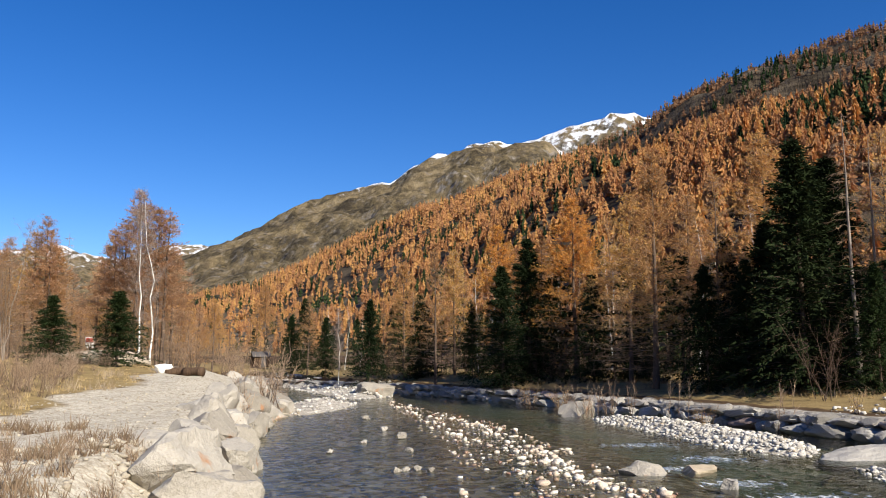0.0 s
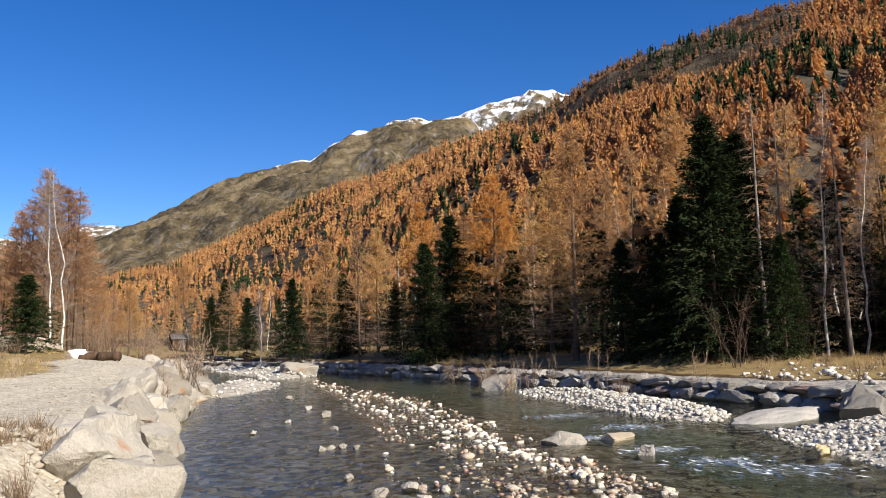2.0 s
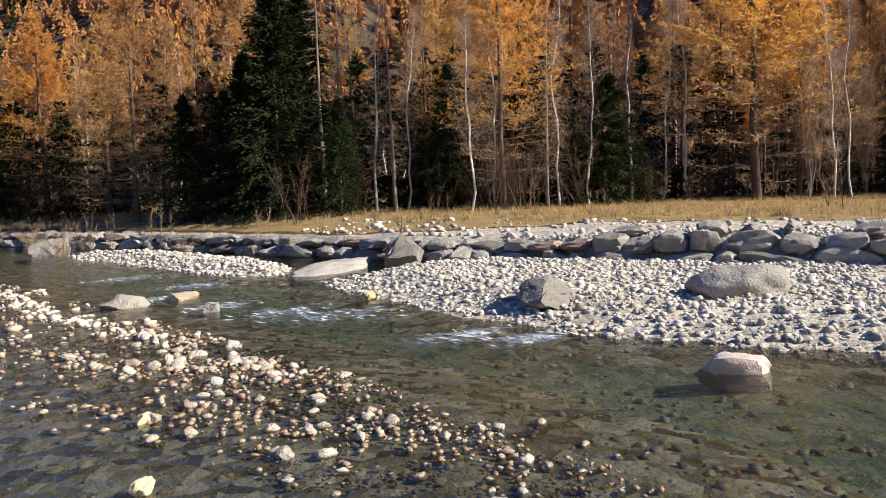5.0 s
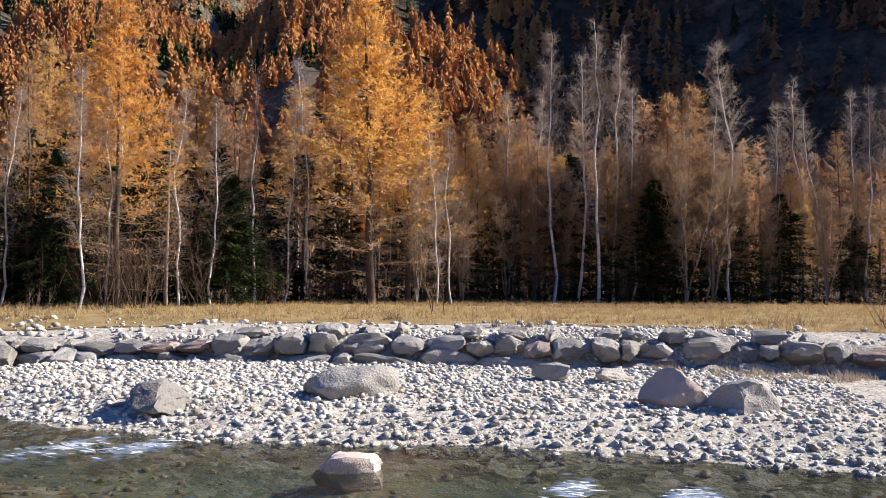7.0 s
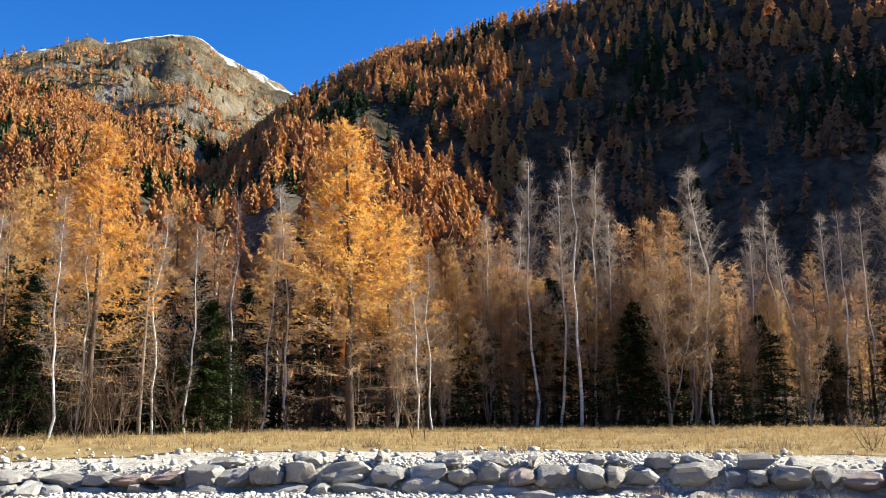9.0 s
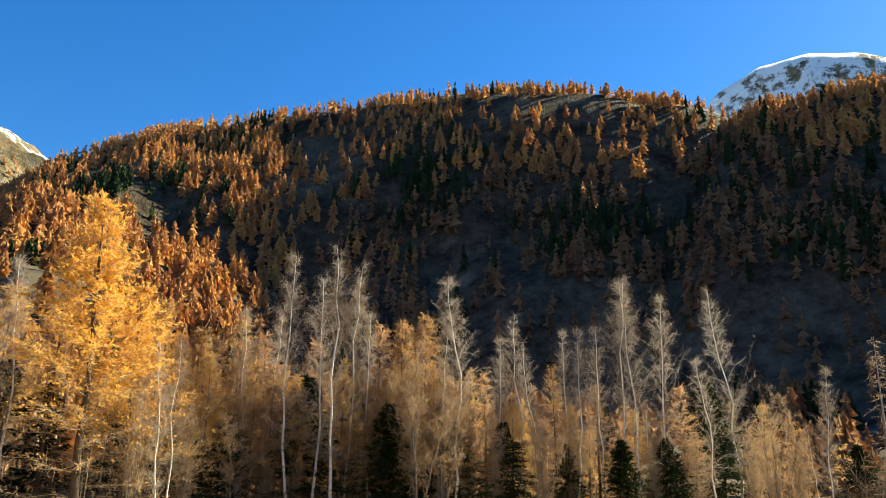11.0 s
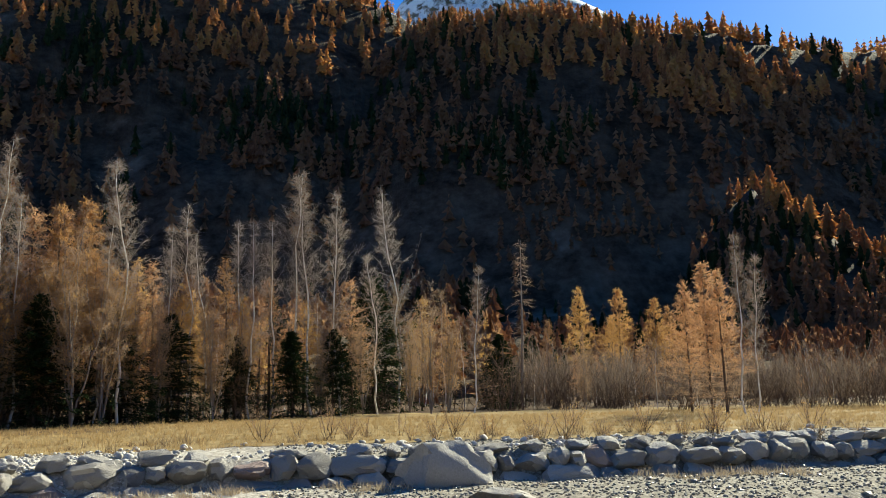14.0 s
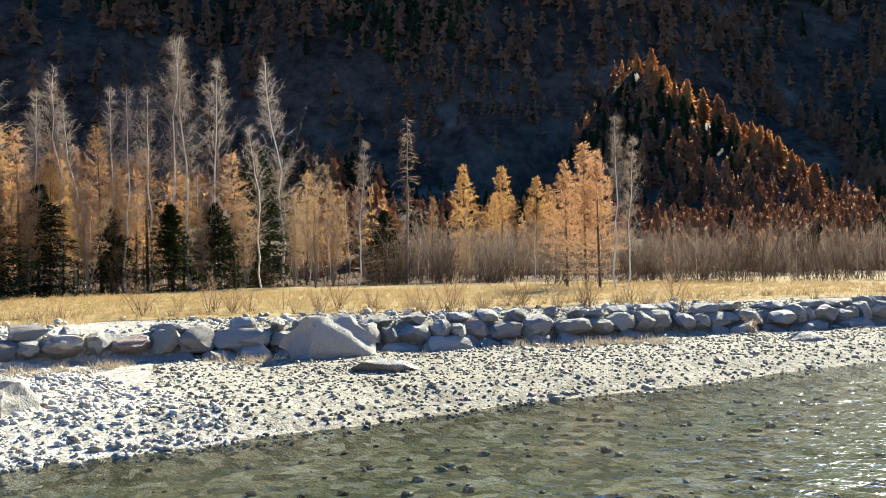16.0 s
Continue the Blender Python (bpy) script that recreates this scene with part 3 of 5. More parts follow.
def limbs(pts, heights, lengths, rise, sag, g, r=0.03, steps=4, sides=3):
    """Limbs leaving the stem all round; returns tubes and the limbs' axes."""
    base = along_stem(pts, heights)
    ang = np.arange(len(heights)) * 2.399 + g.uniform(-0.5, 0.5, len(heights))
    u = np.linspace(0, 1, steps)
    tubes, axes = [], []
    for p, a, L, up, sg in zip(base, ang, lengths, np.broadcast_to(rise, len(heights)), np.broadcast_to(sag, len(heights))):
        d = np.array([np.cos(a), np.sin(a)])
        q = np.stack([p[0] + d[0] * L * u, p[1] + d[1] * L * u, p[2] + L * (up * u + sg * u * u)], 1)
        q[1:] += g.normal(0, 0.035 * L, (steps - 1, 3))
        tubes.append(tube(q, (r * L * 0.35 + 0.004) * (1 - 0.85 * u), sides))
        axes.append(q)
    return tubes, axes


def on_axes(axes, n, g, lo=0.15):
    """n points by chance on each axis, with the axis's direction there."""
    P, D = [], []
    for q in axes:
        t = g.uniform(lo, 1, n)
        k = np.linspace(0, 1, len(q))
        P.append(np.stack([np.interp(t, k, q[:, i]) for i in range(3)], 1))
        D.append(np.repeat((q[-1] - q[0])[None] / np.linalg.norm(q[-1] - q[0]), n, 0))
    return np.concatenate(P), np.concatenate(D)


def sprays(axes, weight, n_twigs, n_tufts, reach, tilt, g, size, slim=0.28):
    """Side twigs along each limb, each set with small needle tufts; returns twigs and tufts."""
    P, D, S = [], [], []
    for q, w in zip(axes, weight):
        k = max(3, int(n_twigs * w))
        p, d = on_axes([q], k, g, 0.12)
        P.append(p)
        D.append(d)
        S.append(np.full(k, 0.55 + 0.45 * w))
    P, D, S = np.concatenate(P), np.concatenate(D), np.concatenate(S)
    way = D * 0.8 + g.normal(0, 0.55, P.shape) + [0, 0, tilt]
    way /= np.linalg.norm(way, axis=1)[:, None]
    L = g.uniform(0.35, 1.0, len(P)) * reach * S
    twigs = slivers(P, way, L, 0.016, g)
    u = g.uniform(0.05, 1.05, (len(P), n_tufts))
    at = (P[:, None] + way[:, None] * (u * L[:, None])[..., None]).reshape(-1, 3) + g.normal(0, 0.03 * reach, (len(P) * n_tufts, 3))
    dirs = np.repeat(way, n_tufts, 0) + g.normal(0, 0.55, at.shape)
    ln = g.uniform(0.6, 1.3, len(at)) * size
    return twigs, (at, dirs, ln, ln * slim)


def larch_meshes(seed, h=15.0, full=1.0, width=0.17, bare=0.14, density=1.0, light=False, leafy_low=0.1):
    """A larch: straight stem, level limbs, feathery sprays of needle tufts, bare twigs below."""
    g = np.random.default_rng(seed)
    pts, rad = stem(h, g.normal(0, 0.012, 2), g)
    nb = int((42 if light else 110) * density)
    t = np.sort(0.06 + 0.93 * g.random(nb) ** 0.85)
    shape = np.where(t < 0.3, 0.72 + 0.93 * t, ((1 - t) / 0.7) ** 0.9 + 0.02)
    L = np.clip(h * width * shape * g.uniform(0.7, 1.12, nb), 0.2, None)
    tubes, axes = limbs(pts, t, L, -0.05 + 0.4 * t, 0.16 - 0.15 * (1 - t), g, 0.014, 3 if light else 4)
    P, D = on_axes(axes, 6 if light else 26, g, 0.2)
    twigs = slivers(P, D * 0.7 + g.normal(0, 0.5, P.shape) + [0, 0, -0.3], g.uniform(0.25, 0.8, len(P)) * h / 15, 0.022 if light else 0.014, g)
    weight = np.clip(L / L.max(), 0.2, 1)
    leafy = [(q, w) for q, w, tt in zip(axes, weight, t) if tt > bare or g.random() < 0.3]
    tw, (at, dirs, ln, wd) = sprays([q for q, _ in leafy], [w for _, w in leafy], (8 if light else 26) * full, 12 if light else 18 if full > 0.7 else 13, (0.075 if light else 0.066) * h, 0.2, g, (0.21 if light else 0.145) * h / 15, 0.40 if light else 0.26)
    keep = g.random(len(at)) < np.clip(leafy_low + (at[:, 2] / h - 0.24) * 1.9, 0.03, 1)
    k = 30 if full < 0.7 else 60
    top = pts[-1] + np.stack([g.normal(0, 0.05, k), g.normal(0, 0.05, k), g.uniform(-2.2, 0.1, k)], 1)
    at, dirs = np.vstack([at[keep], top]), np.vstack([dirs[keep], g.normal(0, 1, (k, 3)) * [1, 1, 0.5] + [0, 0, 0.8]])
    ln, wd = np.concatenate([ln[keep], np.full(k, 0.18)]), np.concatenate([wd[keep], np.full(k, 0.05)])
    return mesh_of("trunk", *tube(pts, rad, 6), BARK, True), mesh_of("crown", *slivers(at, dirs, ln, wd * 1.2, g), LARCH_LEAF, more=[(*joined(tubes + [twigs, tw]), BROWN_TWIG)])


def spruce_meshes(seed, h=11.0, width=0.2, light=False, ragged=0.0, bushy=1.0, leaf=None):
    """A spruce: skirts of drooping boughs thick with needles, almost to the ground."""
    g = np.random.default_rng(seed)
    pts, rad = stem(h, g.normal(0, 0.008, 2), g, 0.01)
    nb = 60 if light else int(170 * bushy ** 0.5)
    t = np.sort(g.uniform(0.03, 0.985, nb))
    L = np.clip(h * width * (1 - t) ** 0.85 * g.uniform(0.55 - ragged, 1.18, nb), 0.15, None)
    tubes, axes = limbs(pts, t, L, 0.05 + 0.45 * t, -0.38 + 0.3 * t, g, 0.02)
    n = 17 if light else int(60 * bushy ** 0.5)
    P, D = on_axes(axes, n, g, 0.05)
    P = P + g.normal(0, 0.10 * h / 11, P.shape)
    top = pts[-1] + np.stack([g.normal(0, 0.04, 30), g.normal(0, 0.04, 30), g.uniform(-1.2, 0.15, 30)], 1)
    P, D = np.vstack([P, top]), np.vstack([D, g.normal(0, 1, (30, 3)) * [1, 1, 0.3] + [0, 0, 0.7]])
    k = 1.6 if light else 0.95 / bushy ** 0.6
    leaves = slivers(P, D * 1.0 + g.normal(0, 0.6, P.shape) + [0, 0, -0.25], g.uniform(0.18, 0.42, len(P)) * k * h / 11, g.uniform(0.08, 0.16, len(P)) * k * h / 11, g)
    return mesh_of("trunk", *tube(pts, rad, 6), BARK, True), mesh_of("crown", *leaves, leaf or SPRUCE_LEAF, more=[(*joined(tubes), BARK)])


def birch_meshes(seed, h=14.0, width=0.13, leafiness=0.0, light=False, twig=None, bark=None, stems=1, spread=0.1):
    """A bare birch: pale, slightly crooked stem, rising limbs and a haze of fine twigs."""
    g = np.random.default_rng(seed)
    trunks, tubes, axes = [], [], []
    for s in range(stems):
        hh = h * (1 if s == 0 else g.uniform(0.6, 0.95))
        lean = g.normal(0, spread, 2) if stems > 1 else g.normal(0, 0.03, 2)
        pts, rad = stem(hh, lean, g, 0.11, 11, h * (0.0058 if stems == 1 else 0.0046))
        trunks.append(tube(pts, rad, 6))
        nb = int((34 if light else 96) / stems ** 0.5)
        t = np.sort(g.uniform(0.22, 0.98, nb))
        L = np.clip(hh * width * (1.3 * np.clip((1.02 - t) / 0.62, 0, 1) ** 0.75 * np.clip((t - 0.1) / 0.3, 0.4, 1)) * g.choice((0.35, 0.55, 0.8, 1.15), nb) * g.uniform(0.8, 1.2, nb), 0.2, None)
        tb, ax = limbs(pts, t, L, g.uniform(0.8, 2.3, nb), g.uniform(-0.8, 0.0, nb), g, 0.008, 3 if light else 4)
        tubes += tb
        axes += ax
        axes.append(pts[-4:])
    P, D = on_axes(axes, 14 if light else 34 if stems == 1 else 24, g, 0.2)
    fine = slivers(P, D * 0.6 + g.normal(0, 0.5, P.shape) + [0, 0, -0.15], g.uniform(0.2, 0.75, len(P)) * h / 14, 0.018 if light else 0.0115, g)
    more = []
    if leafiness:
        P, D = on_axes(axes, max(2, int(26 * leafiness)), g, 0.3)
        P = P + g.normal(0, 0.3, P.shape)
        more = [(*blades(P, g.normal(0, 1, P.shape), g.uniform(0.05, 0.11, len(P)), g.uniform(0.03, 0.06, len(P)), g), PALE_LEAF)]
    return mesh_of("trunk", *joined(trunks), bark or BIRCH_BARK, True), mesh_of("crown", *joined(tubes + [fine]), twig or TWIG, more=more)


def bush_meshes(seed, h=3.0, stems=11, leaves=None, spread=0.35, n=26, twig=None):
    """A bare bush: thin stems fanning out from the ground, with fine twigs."""
    g = np.random.default_rng(seed)
    tubes, axes = [], []
    for _ in range(stems):
        pts, rad = stem(h * g.uniform(0.55, 1.0), g.normal(0, spread, 2), g, 0.12, 5, 0.012 * h / 3 + 0.004)
        pts = pts + np.append(g.normal(0, 0.08 * h, 2), 0)
        tubes.append(tube(pts, rad, 3))
        axes.append(pts)
    P, D = on_axes(axes, n, g, 0.2)
    fine = slivers(P, D * 0.8 + g.normal(0, 0.45, P.shape) + [0, 0, 0.2], g.uniform(0.1, 0.32, len(P)) * h, 0.004 * h + 0.004, g)
    more = []
    if leaves:
        P, D = on_axes(axes, 16, g, 0.25)
        P = P + g.normal(0, 0.06 * h, P.shape)
        more = [(*blades(P, D + g.normal(0, 1, P.shape), 0.05 * h, 0.022 * h, g), leaves)]
    return mesh_of("trunk", *joined(tubes), BARK, True), mesh_of("crown", *fine, twig or BROWN_TWIG, more=more)


def snag_meshes(seed, h=13.0):
    """A nearly dead conifer: grey stem with short bare limbs."""
    g = np.random.default_rng(seed)
    pts, rad = stem(h, g.normal(0, 0.015, 2), g, 0.015)
    t = np.sort(g.uniform(0.15, 0.99, 90))
    L = np.clip(h * 0.13 * (1.08 - t) ** 0.7 * g.uniform(0.4, 1.2, 90), 0.2, None)
    tubes, axes = limbs(pts, t, L, 0.1, -0.3, g, 0.018)
    P, D = on_axes(axes, 12, g, 0.2)
    fine = slivers(P, D + g.normal(0, 0.5, P.shape) + [0, 0, -0.2], g.uniform(0.2, 0.6, len(P)), 0.018, g)
    return mesh_of("trunk", *tube(pts, rad, 6), GREY_BARK, True), mesh_of("crown", *joined(tubes + [fine]), BROWN_TWIG)


class Kind:
    """A sort of tree: some built shapes, then copied."""

    def __init__(self, name, label, group, made, base_height):
        self.name, self.label, self.group, self.made, self.h = name, label, group, made, base_height
        self.n = 0

    def plant(self, x, y, h, label="", turn=None, sink=0.12, stretch=1.0):
        k = self.n % len(self.made)
        self.n += 1
        z = float(height(x, y)[0]) - sink
        s = h / self.h
        ob = thing(self.name, label or self.label, "bush" if "bush" in self.name or "shrub" in self.name else "tree", self.group)
        ob.matrix_basis = pose(x, y, z, 0, 0, turn if turn is not None else float(rng.uniform(0, 360))) @ Matrix.Diagonal((s * stretch, s * stretch, s, 1))
        for me in self.made[k]:
            part(me.name.split(".")[0], me, ob)
        return ob


def recoloured(made, material):
    """The same shapes with other foliage."""
    out = []
    for meshes in made:
        row = list(meshes)
        row[-1] = row[-1].copy()
        row[-1].name = "crown"
        row[-1].materials[0] = material
        out.append(row)
    return out


larch_full = [larch_meshes(s, 15, 1.2, 0.215, 0.1) for s in (1, 2)]
larch_thin = [larch_meshes(s, 15, 0.5, 0.17, 0.32) for s in (4, 5)]
larch_light = [larch_meshes(s, 15, 1.15, 0.18, 0.2, 1.25, light=True, leafy_low=0.35) for s in (6, 7, 8)]
LARCH = Kind("larch_tree", "tall larch with orange autumn needles at the forest edge", "larches at the forest edge", larch_full, 15)
GOLDEN = Kind("golden_larch_tree", "full golden-yellow larch standing out above the others", "golden larches", recoloured([larch_meshes(s, 15, 1.35, 0.22, 0.12, 1.15, leafy_low=0.0) for s in (3, 9)], GOLD_LEAF), 15)
THIN = Kind("thin_larch_tree", "slender half-bare larch with rusty needles", "thin larches", larch_thin, 15)
RUSTY = Kind("rusty_larch_tree", "rust-brown larch losing its needles", "rusty larches", recoloured(larch_thin, RUST_LEAF), 15)
RUST_FULL = Kind("brown_larch_tree", "full rust-brown larch beside white birches", "brown larches", recoloured(larch_full, RUST_LEAF), 15)
DEEP = Kind("larch_tree", "half-bare rusty larch in the shade of the wood", "larches in the wood", recoloured([larch_meshes(s, 15, 0.75, 0.18, 0.5, 1.3, light=True, leafy_low=-0.25) for s in (61, 62)], RUST_LEAF), 15)
AMBER_FILL = Kind("larch_tree", "amber larch still in needle among bare birches", "larches in the wood", recoloured(larch_light, AMBER_LEAF), 15)
LARCH_FILL = Kind("larch_tree", "orange-brown larch deeper in the wood", "larches in the wood", larch_light + recoloured(larch_light, RUST_LEAF), 15)
SPRUCE = Kind("spruce_tree", "dark green spruce with drooping boughs", "spruces at the forest edge", [spruce_meshes(s, 11, 0.28, bushy=1.7) for s in (11, 12)], 11)
SPRUCE_SMALL = Kind("young_spruce", "young dark green spruce, bushy to the ground", "young spruces", [spruce_meshes(s, 7, 0.34, False, bushy=1.3, leaf=YOUNG_SPRUCE_LEAF) for s in (15, 16, 17)], 7)
SPRUCE_FILL = Kind("spruce_tree", "dark spruce in the shade of the wood", "spruces in the wood", [spruce_meshes(s, 11, 0.27, True) for s in (13, 14)], 11)
BIRCH = Kind("birch_tree", "bare white-stemmed birch with fine grey twigs", "birches at the forest edge", [birch_meshes(s, 14, 0.105) for s in (21, 22, 23)], 14)
BIRCH_FILL = Kind("birch_tree", "bare slender birch among the larches", "birches in the wood", [birch_meshes(s, 14, 0.105, light=True) for s in (24, 25)], 14)
BROWN_BIRCH = Kind("birch_tree", "bare brown-twigged birch deeper in the wood", "birches in the wood", [birch_meshes(s, 12, 0.12, 0.06, True, BROWN_TWIG) for s in (26, 27)], 12)
ALDER = Kind("alder_tree", "bare many-stemmed alder with brown twigs", "alders by the grass", [birch_meshes(s, 9, 0.13, 0.12, False, BROWN_TWIG, GREY_BARK, 7, 0.13) for s in (31, 32)], 9)
THICKET = Kind("bare_thicket_bush", "low bare grey-brown thicket along the wood, its twigs darkened for shade", "thickets", [bush_meshes(s, 4, 9, twig=SHADED_TWIG) for s in (33, 34, 35)], 4)
BRUSH = Kind("bare_bush", "bare reddish-brown bush on the stony bank", "bushes on the bank", [bush_meshes(s, 3, 12) for s in (51, 52)], 3)
GREY_BRUSH = Kind("grey_thicket_bush", "pale brown bare thicket in the sun", "grey thickets", [bush_meshes(s, 4, 8 + 3 * (s - 53), twig=THICKET_TWIG, spread=0.3 + 0.05 * (s - 53)) for s in (53, 54, 55)], 4)
SHRUB = Kind("dry_shrub", "dry orange-brown shrub in the grass by the river", "dry shrubs", [bush_meshes(s, 1.2, 10, PALE_LEAF, 0.4, 20) for s in (36, 37)], 1.2)
SAPLING = Kind("bare_sapling", "thin bare sapling standing in the dry grass", "saplings", [bush_meshes(s, 2.6, 3, None, 0.08, 30) for s in (38, 39)], 2.6)
SNAG = Kind("dead_conifer", "half-dead conifer with short bare grey limbs", "dead conifers", [snag_meshes(s) for s in (41, 42)], 13)


def polar(az, d):
    return d * math.sin(radians(az)), d * math.cos(radians(az))


def row_of(kind, rows, **more):
    """Trees by bearing, distance and height."""
    for az, d, h in rows:
        kind.plant(*polar(az, d), h + (0.38 if az > -12 and 36 < d < 80 else 0), **more)


# the forest edge across the river
row_of(GOLDEN, [(55.1, 44, 16.2), (9.0, 55, 11.6)], stretch=1.3)
row_of(GOLDEN, [(38.6, 39, 13.4)], stretch=1.1)
row_of(GOLDEN, [(4.0, 60, 10.6), (57.6, 46, 12.5)], stretch=1.2)
row_of(LARCH, [(14.2, 45, 12.3), (12.6, 50, 10.8), (21.2, 47, 13.0), (-2.7, 66, 8.9), (36.2, 47, 12.5), (6.8, 62, 10), (43.5, 44, 11.5), (50.0, 50, 12.5), (0.8, 66, 9.5), (-12, 130, 12), (34.2, 46, 12.8), (58.8, 48, 12)], stretch=1.2)
row_of(THIN, [(18.4, 45, 11.0), (-0.5, 60, 9.6), (11.6, 56, 10.5), (16.4, 52, 11.0), (28.5, 46, 12.6), (33.5, 43, 11), (46.0, 47, 12), (52.8, 48, 12.8), (-9.2, 80, 7.7), (62.0, 50, 11), (64.5, 52, 12.5), (85.6, 58, 10.5), (76.6, 54, 13.5), (80.0, 62, 11), (98.6, 76, 10), (107.2, 90, 9)])
row_of(SPRUCE, [(23.4, 40, 10.9), (25.0, 42, 10.4), (5.9, 56, 9.2), (4.1, 54, 7.4), (24.2, 43, 10.2)], stretch=1.25)
row_of(SPRUCE_SMALL, [(-5.0, 64, 6.4), (10.2, 52, 6.2), (17.5, 42, 5.8), (-10.3, 82, 5.6), (-3.0, 74, 6.0), (35.0, 42, 7.0), (46.0, 43, 5.2), (20.0, 44, 6.0), (2.0, 62, 5), (-8, 76, 5), (13.0, 52, 5), (27.5, 38, 5)])
row_of(SPRUCE_SMALL, [(45.5, 42, 6.0), (63.9, 50, 6.0), (68.8, 52, 8.8), (74.2, 51, 7.0), (82.0, 55, 6.4), (95.3, 70, 11.0), (89.9, 59, 5.6), (72.0, 53, 7.8), (104.0, 74, 6.2), (61.0, 49, 6.4), (78.6, 53, 6.6), (92.6, 62, 6.0), (86.2, 57, 5.2)], stretch=1.5)
row_of(SPRUCE_FILL, [(28.5, 43, 7.5), (30.8, 44, 8), (33, 45, 7), (35.6, 44, 8), (37.4, 42, 6.5), (41.2, 43, 8), (43, 44, 7), (44.8, 45, 8), (48, 47, 7.5), (50.4, 48, 8), (53, 49, 7), (18.8, 48, 7.5), (16, 50, 7), (12.4, 54, 7), (8, 58, 7.5)], stretch=1.3)
row_of(BIRCH, [(29.9, 41, 11.6), (32.0, 42, 9.6), (36.4, 37, 9.6), (47.2, 43, 12.2), (51.0, 46, 13.2), (67.6, 49, 15.6), (70.6, 49, 16.6), (79.0, 52, 15.2), (87.1, 57, 12.8), (89.9, 60, 17.0), (91.2, 60, 17.4), (93.1, 62, 16.2), (97.0, 70, 18.6), (102.1, 62, 10.6), (119.7, 49, 9.6)])
row_of(BIRCH, [(-7.1, 70, 6.4), (42.4, 40, 10), (44.4, 41, 9.6), (59.6, 44, 9.0), (60.6, 45, 9.4), (72.8, 51, 12.6), (84.2, 58, 12.0), (49.2, 45, 10), (86.0, 58, 13), (38.0, 39, 10)])
row_of(SPRUCE, [(-9.4, 86, 7.2), (-1.6, 66, 6.2), (7.4, 58, 6.6), (19.2, 46, 6.4), (21.2, 45, 8.0), (33.8, 45, 8.2), (39.8, 43, 6.6)], stretch=1.15)
row_of(SNAG, [(26.4, 40, 12.0), (27.6, 41, 10.8), (105.4, 72, 14.2), (41.6, 40, 9), (31.2, 40, 9.5)])
row_of(ALDER, [(58.2, 45, 8.5), (61.4, 47, 9.0), (64.4, 49, 9.5), (66.2, 50, 8.5), (68.2, 51, 9.0), (72.2, 51, 9.5), (79.6, 53, 9.0), (81.4, 54, 9.5), (86.4, 57, 8.0), (91.8, 61, 7.5), (94.6, 63, 8.0), (97.8, 64, 8.5)])
row_of(ALDER, [(76.3, 50, 11.8), (78.0, 51, 11), (99.2, 63, 9.6), (100.4, 64, 9.2), (74.9, 52, 10), (109.6, 66, 5.6), (84.8, 55, 9)])
row_of(RUSTY, [(93.9, 64, 10), (88.4, 60, 9.5), (63, 52, 11), (66, 53, 11.5), (69, 54, 11.5), (73.5, 54, 12.5), (75.6, 55, 13), (81, 57, 10)], stretch=1.2)
row_of(BIRCH, [(65, 50, 12.5), (69.2, 50, 14.5), (71.6, 51, 15.5), (77.5, 52, 12), (82, 55, 12), (66.4, 52, 13), (95.6, 64, 12), (88.4, 59, 13.5), (83.2, 56, 13.5), (120.4, 50, 8.6)])
row_of(LARCH, [(109.4, 112, 15.0), (112.0, 112, 14.8), (111.5, 116, 11.5), (114.4, 118, 14.0), (115.2, 122, 13.0)])
row_of(LARCH, [(61.6, 50, 11.0), (64.2, 52, 10.5), (67.0, 53, 9.6), (75.2, 53, 12.4), (76.4, 54, 13.2), (83.4, 60, 8.5), (70.0, 55, 9.5)])
row_of(LARCH, [(60.2, 48, 10.0), (62.4, 49, 9.4), (65.2, 50, 9.0), (68.0, 51, 8.6), (71.2, 51, 9.6), (74.0, 52, 9.2), (77.2, 53, 9.6), (79.2, 54, 9.0), (82.6, 56, 8.4), (86.6, 58, 8.0)], stretch=0.95)
row_of(LARCH, [(66.6, 51, 9.0), (72.6, 52, 9.4), (78.4, 54, 9.0), (90.6, 62, 8.0)], stretch=1.1)
row_of(RUST_FULL, [(116.4, 53, 7.6), (117.7, 51, 8.6), (118.6, 50, 7.8)])

EDGE_AZ = (-14, -10, -5, 0, 4, 9, 14, 18, 21, 24, 30, 36, 40, 47, 55, 64, 70, 76, 82, 87, 91, 97, 102, 109, 116, 122, 145)
EDGE_D = (110, 86, 66, 64, 60, 55, 50, 46, 44, 38, 42, 40, 38, 45, 46, 50, 51, 53, 56, 58, 61, 70, 66, 68, 55, 60, 66)
LIMIT_EL = (3.2, 3.6, 5.0, 7.0, 8.0, 9.5, 11, 12, 12.4, 12.8, 13, 13, 13, 13, 12.5, 12.0, 12, 11.6, 11, 10, 9.5, 8, 6.4, 4.4, 4.0, 3.6, 3.4)


